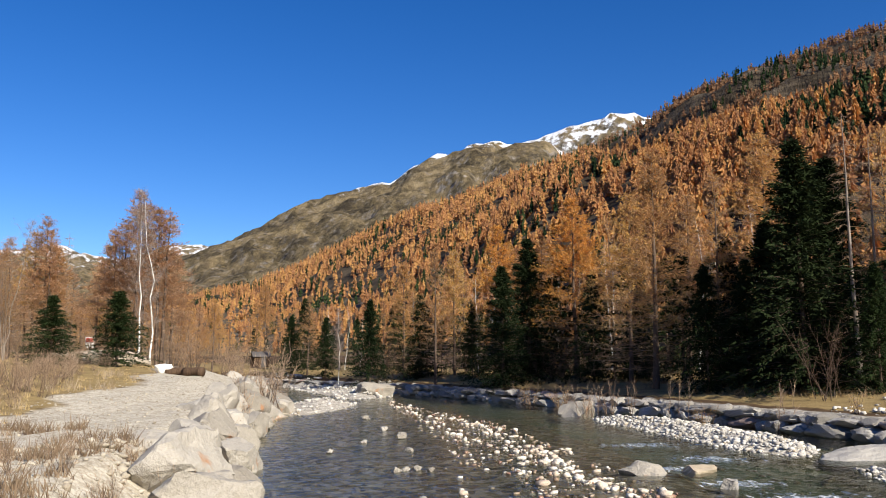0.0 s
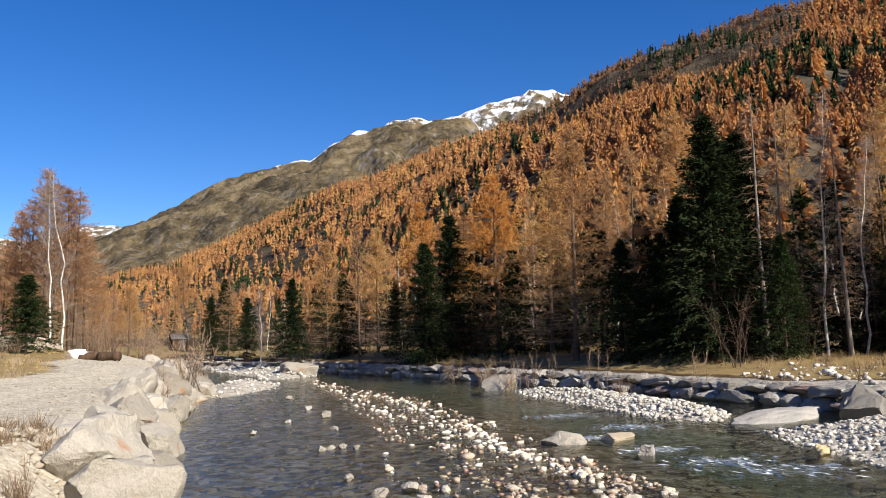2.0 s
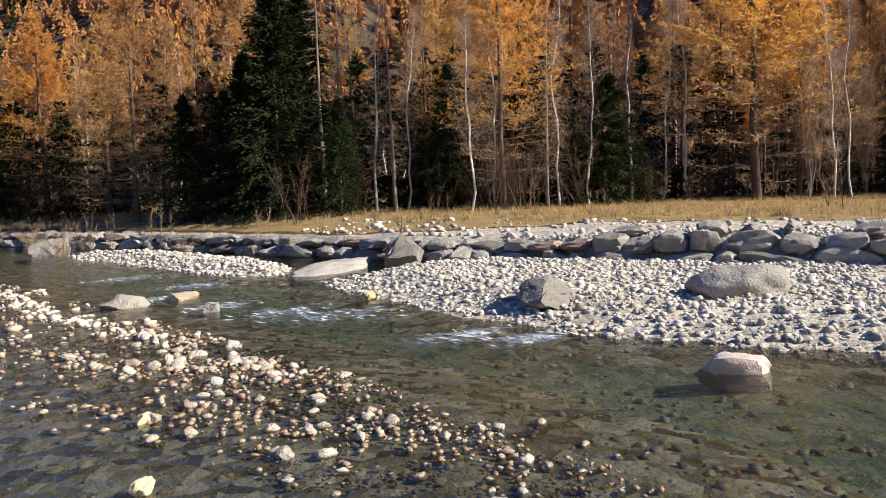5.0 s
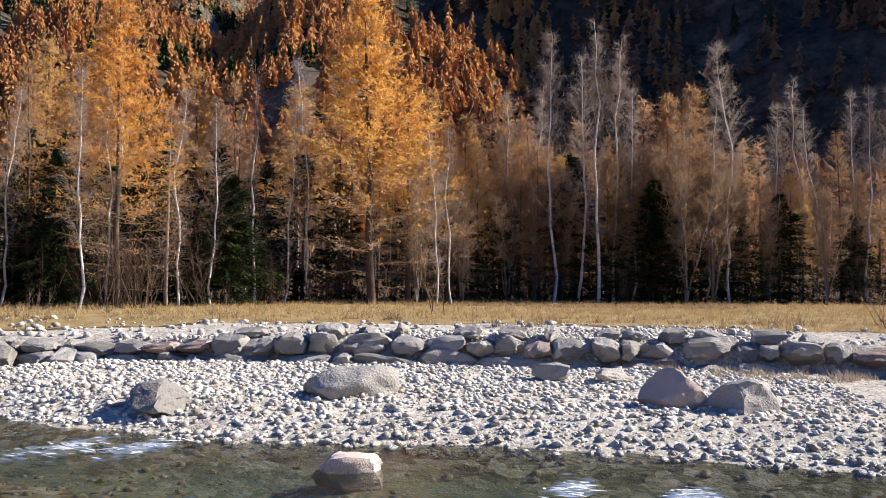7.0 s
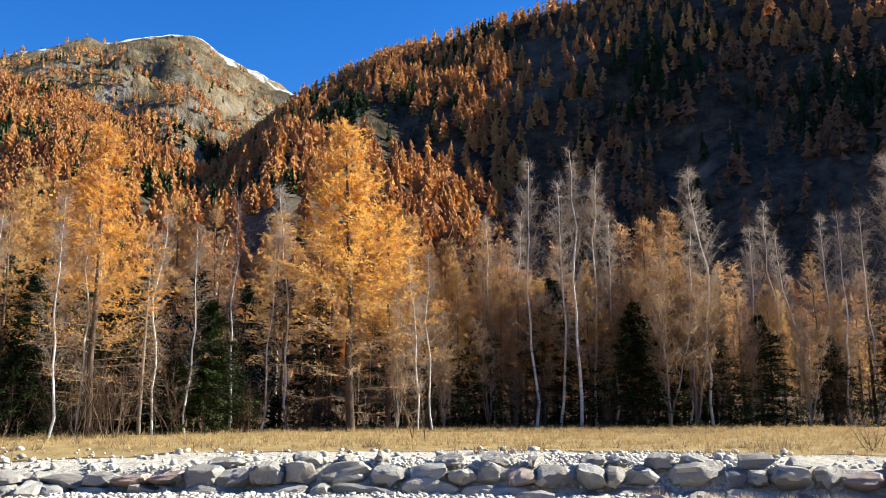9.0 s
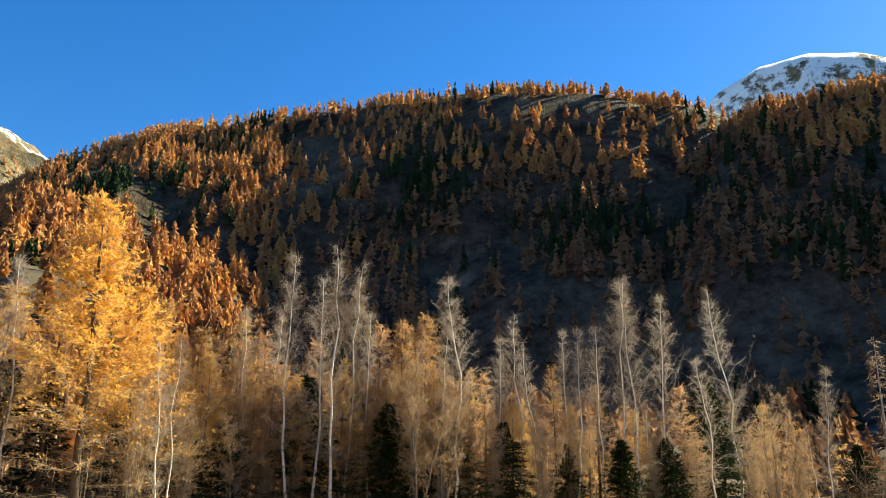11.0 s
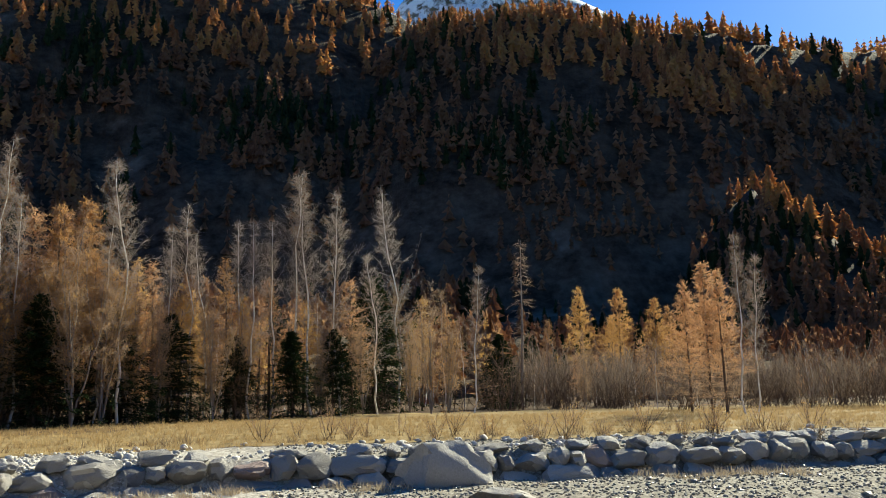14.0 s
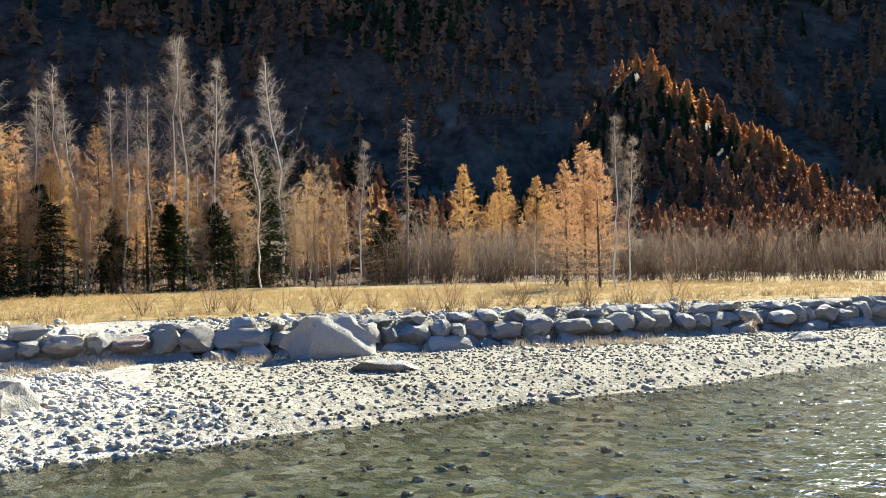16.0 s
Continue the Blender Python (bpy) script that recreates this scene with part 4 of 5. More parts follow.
def fill_wood():
    """The wood behind its edge, thinning out into thickets downstream."""
    g = np.random.default_rng(99)
    for i in range(380):
        az = g.uniform(-13, 143)
        d = np.interp(az, EDGE_AZ, EDGE_D) + 1.5 + 44 * g.random() ** 1.3
        el = np.interp(az, EDGE_AZ, LIMIT_EL) * g.uniform(0.5, 0.9)
        if az > 58:
            d = np.interp(az, EDGE_AZ, EDGE_D) + 1.5 + 26 * g.random() ** 1.3
        h = d * math.tan(radians(el)) + 1.2
        h = min(h, 9.5) if az > 58 else h
        x, y = polar(az, d)
        u = g.random()
        if 60 < az < 104 and g.random() < (0.25 if az < 82 else 0.45):
            continue
        if az > 104:
            kind = GREY_BRUSH if u < 0.9 else BROWN_BIRCH
            h = min(h, 5.5) if kind is GREY_BRUSH else h
        elif az > 62:
            kind = (AMBER_FILL if u < 0.72 else BIRCH_FILL if u < 0.84 else SPRUCE_FILL) if az < 82 else LARCH_FILL if u < 0.45 else BROWN_BIRCH if u < 0.7 else BIRCH_FILL if u < 0.88 else SPRUCE_FILL
        else:
            kind = DEEP if u < 0.36 else BIRCH_FILL if u < 0.56 else SPRUCE_FILL
        kind.plant(x, y, h * (0.7 if kind is SPRUCE_FILL else 1.0))
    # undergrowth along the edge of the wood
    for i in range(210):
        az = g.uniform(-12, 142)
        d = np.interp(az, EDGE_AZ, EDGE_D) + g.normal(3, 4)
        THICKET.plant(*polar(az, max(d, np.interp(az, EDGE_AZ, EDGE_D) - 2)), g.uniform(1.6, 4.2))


fill_wood()


def fill_upstream():
    """Brown larch woods and thickets up the valley, and scrub at the foot of the shaded slopes."""
    g = np.random.default_rng(123)
    for i in range(75):
        az, d = g.uniform(-31, -11.5), g.uniform(88, 230)
        LARCH_FILL.plant(*polar(az, d), g.uniform(4.5, 8.0))
    for i in range(40):
        az, d = g.uniform(-31, -12), g.uniform(72, 120)
        BRUSH.plant(*polar(az, d), g.uniform(2.0, 4.0))
    for i in range(110):
        az, d = g.uniform(99, 144), g.uniform(72, 210)
        GREY_BRUSH.plant(*polar(az, d), g.triangular(1.4, 2.6, 5.5) * (1 + (d - 72) / 400))
    for i in range(150):
        az, d = g.uniform(103, 133), g.uniform(68, 135)
        (BROWN_BIRCH if g.random() < 0.45 else GREY_BRUSH if g.random() < 0.6 else RUSTY).plant(*polar(az, d), g.triangular(2.2, 3.8, 7.0))
    for i in range(80):
        az, d = g.uniform(62, 112), 84 + 90 * g.random() ** 1.4
        (AMBER_FILL if g.random() < np.clip((84 - az) / 14, 0.1, 0.8) else BROWN_BIRCH if g.random() < 0.75 else SPRUCE_FILL).plant(*polar(az, d), g.uniform(5.5, 8.5))


fill_upstream()

# trees on the near bank, upstream
row_of(BIRCH, [(-20.2, 62, 12.5), (-19.3, 62, 12.2)])
row_of(RUST_FULL, [(-18.9, 66, 12.0), (-20.4, 67, 13.2), (-21.6, 69, 10.5), (-25.4, 78, 11.0), (-18.0, 70, 9.5)], stretch=1.15)
row_of(LARCH, [(-24.9, 80, 10.0), (-26.3, 82, 11.5), (-22.4, 90, 8.0), (-16.9, 88, 8.5), (-15.4, 96, 8.0), (-28.0, 84, 10)], stretch=1.2)
row_of(RUSTY, [(-18.6, 66, 11.8), (-20.0, 68, 12.8), (-21.2, 70, 11.5), (-21.9, 72, 9.8), (-25.6, 80, 12.6), (-26.6, 84, 10.5), (-17.4, 90, 8), (-29, 80, 10), (-22.6, 78, 9), (-24, 90, 9), (-27.5, 76, 10), (-23.4, 100, 8), (-16.4, 96, 7.5)], stretch=1.35)
row_of(THIN, [(-22.6, 90, 9), (-24.6, 95, 9.5), (-16.2, 110, 8), (-15, 120, 8)])
row_of(SPRUCE_SMALL, [(-25.1, 52, 4.4), (-21.3, 52, 4.9)], stretch=1.6, sink=0.55)
row_of(SNAG, [(-24.3, 82, 11.6)])
row_of(ALDER, [(-27.7, 70, 10.6), (-29.5, 66, 9), (-18.2, 76, 7), (-13.6, 60, 3.0)])


# ---------------------------------------------------------------- woods on the mountainsides
def far_tree(layers, sides, g, broad=0.2):
    """A larch or spruce one unit high: overlapping ragged skirts of boughs, narrowing to a tip."""
    tris = []
    lean = g.normal(0, 0.02, 2)
    for t in np.linspace(0.05, 0.93, layers) + g.normal(0, 0.25 / layers, layers):
        a = g.uniform(0, 2 * np.pi) + np.arange(sides) / sides * 2 * np.pi + g.normal(0, 0.35, sides)
        R = broad * np.clip(1 - t, 0.03, 1) ** 0.72 * np.clip(0.62 + 1.9 * t, 0, 1) * g.uniform(0.45, 1.25, sides) + 0.012
        up = g.normal(0.0, 0.05, sides)
        ring = np.stack([np.cos(a) * R + lean[0] * t, np.sin(a) * R + lean[1] * t, t + up], 1)
        mid = np.stack([np.cos(a + np.pi / sides) * R * 0.45, np.sin(a + np.pi / sides) * R * 0.45, t + up * 0.5 + 0.012], 1)
        apex = np.array([lean[0] * t + g.normal(0, 0.012), lean[1] * t + g.normal(0, 0.012), min(t + 0.15 + 0.15 * (1 - t), 1.0)])
        for m in range(sides):
            tris += [ring[m], mid[m], apex, ring[m], apex, mid[m - 1]]
    return np.array(tris)


def mountain_woods():
    g = np.random.default_rng(5)
    sizes = {28: (5, 5), 60: (8, 7), 180: (15, 10), 400: (26, 13)}
    shapes = {n: [far_tree(*k, g, 0.27) for _ in range(5)] for n, k in sizes.items()}
    slim = {n: [far_tree(*k, g, 0.20) for _ in range(5)] for n, k in sizes.items()}
    N = 37500
    az = np.concatenate([g.uniform(-24, 145, N - 8200), g.uniform(-6, 40, 3000), g.uniform(98, 142, 700), g.uniform(27, 50, 3500), g.uniform(119, 137, 1000)])
    crest = np.where(az < 40, np.interp(az, HILLS["wooded_slope"][0], HILLS["wooded_slope"][2]), np.interp(az, (40, 60, 80, 97, 101, 118, 130, 145), (660, 610, 570, 600, 480, 500, 620, 700)))
    r = np.sqrt(g.uniform(95 ** 2, np.clip(crest * 1.04, 300, 1500) ** 2, N))
    r[-1000:] = g.uniform(180, 300, 1000)
    r[-5200:-4500] = g.uniform(116, 215, 700)
    r[-8200:-5200] = g.uniform(190, 480, 3000)
    r[-4500:-1000] = g.uniform(560, 1090, 3500)
    x, y = r * np.sin(np.radians(az)), r * np.cos(np.radians(az))
    z, *_ = terrain(x, y)
    ground_el = np.degrees(np.arctan2(z - EYE, r))
    patch = waves(x, y, 120, 31, 3)
    keep = (z > 4) & (g.random(N) < np.where(az < 40, np.clip(0.95 + 0.7 * patch, 0.2, 1.0), np.clip(0.62 + 0.9 * patch, 0.1, 0.9)) * np.clip(r / 380, np.where((az > 46) & (az < 76), 0.5, np.where(az < 40, 0.6, 0.35)), 1))
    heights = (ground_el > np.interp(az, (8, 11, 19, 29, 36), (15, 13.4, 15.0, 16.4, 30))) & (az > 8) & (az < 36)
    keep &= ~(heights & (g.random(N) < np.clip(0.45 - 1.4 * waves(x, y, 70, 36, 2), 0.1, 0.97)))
    # larches below this shadow edge have the shade put into their colour
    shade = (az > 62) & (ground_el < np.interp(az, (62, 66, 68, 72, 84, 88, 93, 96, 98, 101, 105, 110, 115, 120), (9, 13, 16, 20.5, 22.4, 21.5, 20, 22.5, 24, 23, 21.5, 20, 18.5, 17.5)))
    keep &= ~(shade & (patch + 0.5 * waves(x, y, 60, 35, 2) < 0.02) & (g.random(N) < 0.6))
    keep &= (az < 100) | (r > 150)
    keep &= ~((az > 66) & ~shade & (g.random(N) < 0.35))
    keep[-5200:-4500] = g.random(700) < 0.5
    # the bare hill above the notch
    keep &= ~((az > 27) & (az < 50) & (r > 760) & (g.random(N) < np.clip((r - 820) / 220, 0, 0.93)))
    keep |= (az > 53) & (az < 76) & (z > 4) & (r < 420) & (g.random(N) < 0.3)
    zone = (az > 117) & (az < 138) & (r > 175) & (r < 312)
    on_crest = (np.abs(r - np.interp(az, HILLS["rib"][0], HILLS["rib"][2])) < 7) & (az > 120)
    keep = np.where(zone, np.where(on_crest, g.random(N) < 0.25, (g.random(N) < 0.6) & (r < np.interp(az, HILLS["rib"][0], HILLS["rib"][2]) + 12)), keep)
    idx = np.flatnonzero(keep)
    green = (waves(x, y, 150, 33, 3) + g.normal(0, 0.35, N)) > 0.5
    on_rib = (az > 119) & (az < 134) & (np.abs(r - np.interp(az, HILLS["rib"][0], HILLS["rib"][2])) < 7) & (az > 120)
    # brown by nature on the heights, darkened as shade elsewhere; rib crest stays orange
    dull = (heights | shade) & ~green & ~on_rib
    green &= ~on_rib & ~((az > 53) & (az < 78) & (r < 420) & (g.random(N) < 0.75))
    for wood, name, label, material in ((dull, "brown_woods", "dull brown larches of the heights, and larches coloured darker for slope shade", FAR_BROWN_SHADED), (~green & ~dull, "larch_woods", "orange larch woods covering the mountainsides", FAR_LARCH), (green, "spruce_woods", "dark spruces scattered through the mountain woods", FAR_SPRUCE)):
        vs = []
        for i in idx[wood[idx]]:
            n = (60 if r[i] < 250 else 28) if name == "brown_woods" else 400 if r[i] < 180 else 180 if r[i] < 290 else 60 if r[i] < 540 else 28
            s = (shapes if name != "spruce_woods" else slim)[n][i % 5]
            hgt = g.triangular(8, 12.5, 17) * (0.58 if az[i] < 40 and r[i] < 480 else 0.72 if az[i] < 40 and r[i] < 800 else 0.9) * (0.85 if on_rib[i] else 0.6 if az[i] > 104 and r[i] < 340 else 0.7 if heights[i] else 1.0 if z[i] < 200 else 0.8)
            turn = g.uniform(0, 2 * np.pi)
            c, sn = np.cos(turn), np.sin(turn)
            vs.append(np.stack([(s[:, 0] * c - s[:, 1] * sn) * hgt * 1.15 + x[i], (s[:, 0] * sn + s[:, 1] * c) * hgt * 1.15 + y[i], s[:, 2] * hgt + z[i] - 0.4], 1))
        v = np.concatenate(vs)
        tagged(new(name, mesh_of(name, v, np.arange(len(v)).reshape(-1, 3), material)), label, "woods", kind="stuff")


mountain_woods()


# ---------------------------------------------------------------- stones
def ico(sub):
    bm = bmesh.new()
    bmesh.ops.create_icosphere(bm, subdivisions=sub, radius=1.0)
    v = np.array([p.co for p in bm.verts])
    f = np.array([[q.index for q in p.verts] for p in bm.faces])
    bm.free()
    return v, f


ICO1, ICO2, ICO3, ICO4 = ico(1), ico(2), ico(3), ico(4)


def stone_shape(seed, base=ICO2, blocky=0.5, rough=0.18, worn=0.97):
    """A stone of unit half-size: a lump cut by some flat faces, its edges worn."""
    g = np.random.default_rng(seed)
    power = 2 + 1.5 * blocky
    v = base[0].copy()
    v /= ((np.abs(v) ** power).sum(1) ** (1 / power))[:, None]
    for _ in range(int(5 + 9 * blocky)):
        n = g.normal(size=3)
        n /= np.linalg.norm(n)
        v = v - np.outer(np.clip(v @ n - g.uniform(0.55, 0.93), 0, None) * worn, n)
    v *= 1 + rough * waves(base[0][:, 0] * 2, base[0][:, 1] * 2 + base[0][:, 2] * 1.7, 2.2, seed, 4)[:, None]
    return v / np.abs(v).max(0), base[1]


def block_shape(seed):
    """A quarried block for the wall: a box with worn corners and a few broken faces."""
    g = np.random.default_rng(seed)
    v = ICO3[0].copy()
    v /= ((np.abs(v) ** 4).sum(1) ** 0.25)[:, None]
    v = v * (1 + g.uniform(-0.16, 0.16, 3) * v[:, [1, 2, 0]])
    for _ in range(10):
        n = g.normal(size=3)
        n /= np.linalg.norm(n)
        v = v - np.outer(np.clip(v @ n - g.uniform(0.72, 1.05), 0, None) * 0.98, n)
    v *= 1 + 0.15 * waves(v[:, 0] * 2, v[:, 1] * 2 + v[:, 2] * 1.7, 2.0, seed, 4)[:, None]
    return v / np.abs(v).max(0), ICO3[1]


SHAPES1 = [stone_shape(s, ICO1, 0.5, 0.4) for s in range(8)]
SHAPES2 = [stone_shape(s + 50, ICO2, 0.5, 0.28) for s in range(8)]


def scattered(xy, sizes, z, g, shapes, sink=0.3):
    """Many stones as one (verts, faces)."""
    vs, fs, n = [], [], 0
    for (x, y), s, h in zip(xy, sizes, z):
        v, f = shapes[g.integers(len(shapes))]
        a = g.uniform(0, 2 * np.pi)
        sc = np.array([s * g.uniform(0.8, 1.3), s * g.uniform(0.7, 1.0), s * g.uniform(0.45, 0.8)]) * 0.5
        w = v * sc
        tilt = g.normal(0, 0.25)
        w = np.stack([w[:, 0], w[:, 1] * np.cos(tilt) - w[:, 2] * np.sin(tilt), w[:, 1] * np.sin(tilt) + w[:, 2] * np.cos(tilt)], 1)
        w = np.stack([w[:, 0] * np.cos(a) - w[:, 1] * np.sin(a) + x, w[:, 0] * np.sin(a) + w[:, 1] * np.cos(a) + y, w[:, 2] + h + sc[2] * (1 - 2 * sink)], 1)
        vs.append(w)
        fs.append(f + n)
        n += len(v)
    return np.concatenate(vs), np.concatenate(fs)


def points_in(poly, n, g, margin=0.0):
    lo, hi = poly.min(0), poly.max(0)
    p = g.uniform(lo, hi, (n * 4, 2))
    s = signed(poly, p[:, 0], p[:, 1])
    return p[s > margin][:n]


def cobble_bar(name, label, poly, n, small, large, material, seed, pieces=0, sink=0.3, lift=0.0, margin=-0.3):
    """A bank of cobbles: the nearest ones single stones, the rest one mass."""
    g = np.random.default_rng(seed)
    p = points_in(poly, n, g, margin)
    sizes = small + (large - small) * g.random(len(p)) ** 2.6
    if name in ("shoal", "shoal_gravel"):
        # dense along the eastern side, single stones towards the near bank
        off = distance(SHOAL[:9], p[:, 0], p[:, 1])
        wet = g.random(len(p)) < np.clip(1.0 - off / 3.0, 0.10 if name == "shoal" else 0.03, 1) * np.clip(0.3 + off, 0, 1) * np.interp(p[:, 1], (16, 36), (1, 0.4)) * np.clip(0.62 + 1.3 * waves(p[:, 0], p[:, 1], 1.7, 71, 3), 0.06, 1)
        if name == "shoal_gravel":
            wet = g.random(len(p)) < np.clip(1.5 - off / 2.4, 0.04, 1) * np.clip(0.75 + 0.8 * waves(p[:, 0], p[:, 1], 1.7, 71, 3), 0.25, 1) * np.interp(p[:, 1], (9, 19), (1, 0.12))
        p, sizes = p[wet], sizes[wet]
        sizes = sizes * np.interp(p[:, 1], (5, 13), (0.6, 1.0))
    if name == "gravel_bar":
        sizes = sizes * np.interp(p[:, 1], (-6, 4), (0.55, 1.0))
    z = height(p[:, 0], p[:, 1]) + lift
    ob = thing(name, label, "stones")
    order = np.argsort(np.hypot(p[:, 0], p[:, 1]) - sizes * 8)
    mass = order[pieces:]
    singles = order[:pieces]
    v, f = scattered(p[mass], sizes[mass], z[mass], g, SHAPES1 if large < 0.4 else SHAPES2, sink)
    tagged(part("cobbles", mesh_of("cobbles", v, f, material, large > 0.4), ob), kind="stuff")
    shared = [mesh_of("cobble", *s, material, True) for s in SHAPES2]
    for i in singles:
        s = sizes[i] * 0.5
        c = part("cobble", shared[g.integers(len(shared))], ob)
        c.matrix_basis = pose(p[i, 0], p[i, 1], z[i] + s * 0.25, g.normal(0, 12), g.normal(0, 12), g.uniform(0, 360)) @ Matrix.Diagonal((s * g.uniform(0.9, 1.3), s * g.uniform(0.75, 1.0), s * g.uniform(0.5, 0.85), 1))
    return ob


def boulder(name, label, x, y, size, seed, material, turn=0.0, z=None, sink=0.25, tilt=0.0, blocky=0.8):
    """One boulder: length, breadth and height in metres."""
    v, f = stone_shape(seed, ICO4, blocky, 0.12)
    v = v * (1 + 0.03 * np.abs(waves(v[:, 0] * 3 + v[:, 2], v[:, 1] * 3 - v[:, 2] * 2, 1.1, seed + 1, 4)) + 0.018 * waves(v[:, 0] * 9, v[:, 1] * 9 + v[:, 2] * 7, 1.3, seed + 2, 3))[:, None]
    v = v * np.array(size) * 0.5
    me = mesh_of(name, v, f, material, True)
    if blocky > 0.6:
        me.set_sharp_from_angle(angle=radians(28))
    ob = new(name, me)
    z = float(height(x, y)[0]) if z is None else z
    ob.matrix_basis = pose(x, y, z + size[2] * (0.5 - sink), tilt, 0, turn)
    return tagged(ob, label, "boulder")


def along(line, step, g, jitter=0.0):
    """Points and directions at steps along a line."""
    seg = np.diff(line, axis=0)
    ln = np.hypot(seg[:, 0], seg[:, 1])
    total = np.concatenate([[0], np.cumsum(ln)])
    s = 0.0
    while s < total[-1]:
        k = min(np.searchsorted(total, s, "right") - 1, len(seg) - 1)
        d = seg[k] / ln[k]
        yield line[k] + d * (s - total[k]), d, s
        s += step * (1 + jitter * g.uniform(-1, 1))


def bank_wall():
    """The revetment along the far bank: rough blocks set side by side in two courses, with loose capstones."""
    g = np.random.default_rng(17)
    ob = thing("stone_revetment", "low river wall of rough grey boulder blocks along the bank", "stone wall")
    kinds = [BOULDER] * 9 + [REDDISH_BLOCK] + [DARK_BOULDER] * 4
    shared = [mesh_of("block", *block_shape(300 + i), kinds[i % len(kinds)], True) for i in range(28)]
    for me in shared:
        me.set_sharp_from_angle(angle=radians(24))
    line = FAR_BANK[1:17]
    seg = np.hypot(*np.diff(line, axis=0).T)
    total = np.concatenate([[0], np.cumsum(seg)])
    for course, (z0, hgt, back, long) in enumerate(((-0.16, 0.74, 0.0, 1.2), (0.50, 0.58, 0.26, 1.0), (0.98, 0.34, 0.75, 0.75))):
        s = 0.0
        while s < total[-1] - 2:
            L = long * g.choice((0.55, 0.8, 1.0, 1.15, 1.45)) * g.uniform(0.9, 1.1)
            mid = s + L / 2
            s += L * (0.96 if course < 2 else g.uniform(1.0, 2.6))
            p = np.array([np.interp(mid, total, line[:, 0]), np.interp(mid, total, line[:, 1])])
            k = min(np.searchsorted(total, mid, "right") - 1, len(seg) - 1)
            d = (line[k + 1] - line[k]) / seg[k]
            squat = float(np.interp(p[1], (14, 22), (1.0, 0.66)))
            if course == 2 and squat < 0.9:
                continue
            q = p + np.array([d[1], -d[0]]) * (back + g.normal(0, 0.09))
            tall = hgt * squat * g.uniform(0.82, 1.2)
            c = part("block", shared[g.integers(len(shared))], ob)
            c.matrix_basis = pose(q[0], q[1], z0 * squat + tall * 0.5, g.normal(0, 4), g.normal(0, 4), math.degrees(math.atan2(d[1], d[0])) + g.normal(0, 6) + 180 * g.integers(2)) @ Matrix.Diagonal((L * 0.53, g.uniform(0.4, 0.6), tall * 0.54, 1))
    return ob


bank_wall()

boulder("boulder", "grey boulder with a dark shaded face on the gravel bar", 10.8, 12.2, (1.6, 1.2, 0.72), 61, DARK_BOULDER, 35, blocky=0.7)
boulder("flat_boulder", "broad low grey boulder sunk in the gravel bar", 13.6, 9.95, (2.0, 1.5, 0.95), 264, DARK_BOULDER, -40, sink=0.4, blocky=0.5)
boulder("reddish_boulder", "rounded reddish granite boulder standing in the water", 9.5, 6.95, (1.0, 0.75, 0.64), 63, RED_BOULDER, -35, z=-0.2)
boulder("pinkish_boulder", "pointed pinkish boulder on the gravel bar", 15.4, 4.0, (1.2, 0.9, 0.95), 64, RED_BOULDER, -60, blocky=0.65)
boulder("boulder", "grey veined boulder beside a pinkish one on gravel", 15.4, 2.8, (1.3, 0.9, 0.75), 65, DARK_BOULDER, -80)
boulder("boulder", "small grey boulder before the river wall", 17.9, 7.4, (1.0, 0.7, 0.5), 66, BOULDER, -50)
boulder("boulder", "small pale boulder before the river wall", 18.3, 6.1, (1.0, 0.7, 0.45), 67, PALE_BOULDER, -60)
boulder("big_block", "big slanting grey block leaning on the river wall", 22.0, -3.8, (2.7, 1.3, 1.5), 68, BOULDER, -78)
boulder("flat_slab", "flat pale slab lying on the gravel bar", 18.6, -4.6, (1.6, 0.9, 0.4), 69, PALE_BOULDER, -80)
boulder("boulder", "dark pointed boulder at the head of the gravel bar", 14.0, 22.8, (1.9, 1.3, 1.3), 80, DARK_BOULDER, 40, z=0.0)
boulder("boulder", "small grey boulder at the head of the gravel bar", 15.4, 21.4, (1.3, 1.0, 0.8), 71, BOULDER, 10, z=0.05)
boulder("flat_slab", "long smooth pale slab at the water's edge", 11.6, 23.0, (4.2, 1.5, 0.5), 72, BOULDER, 35, z=-0.1, blocky=0.4)
boulder("rounded_boulder", "rounded pale boulder standing in the river", 6.2, 38.6, (2.0, 1.5, 1.1), 73, PALE_BOULDER, 15, z=-0.1)
boulder("rounded_boulder", "pale boulder at the end of the far gravel bar", -4.6, 57.5, (3.0, 2.0, 1.5), 74, PALE_BOULDER, 0, z=-0.1)
boulder("mid_stream_rock", "brownish rock breaking the current", 4.6, 19.8, (1.15, 0.8, 0.55), 75, PALE_BOULDER, -15, z=-0.12)
boulder("mid_stream_rock", "flat pale rock awash in the current", 6.0, 20.0, (0.9, 0.5, 0.3), 76, WET_COBBLE, 0, z=-0.05)
boulder("mid_stream_rock", "dark brown rock breaking the current", 5.9, 17.6, (0.55, 0.4, 0.5), 77, DARK_BOULDER, 30, z=-0.1)
boulder("boulder", "grey boulder at the downstream water's edge", 20.1, -17.6, (1.3, 0.9, 0.8), 78, BOULDER, 0, z=0.0)

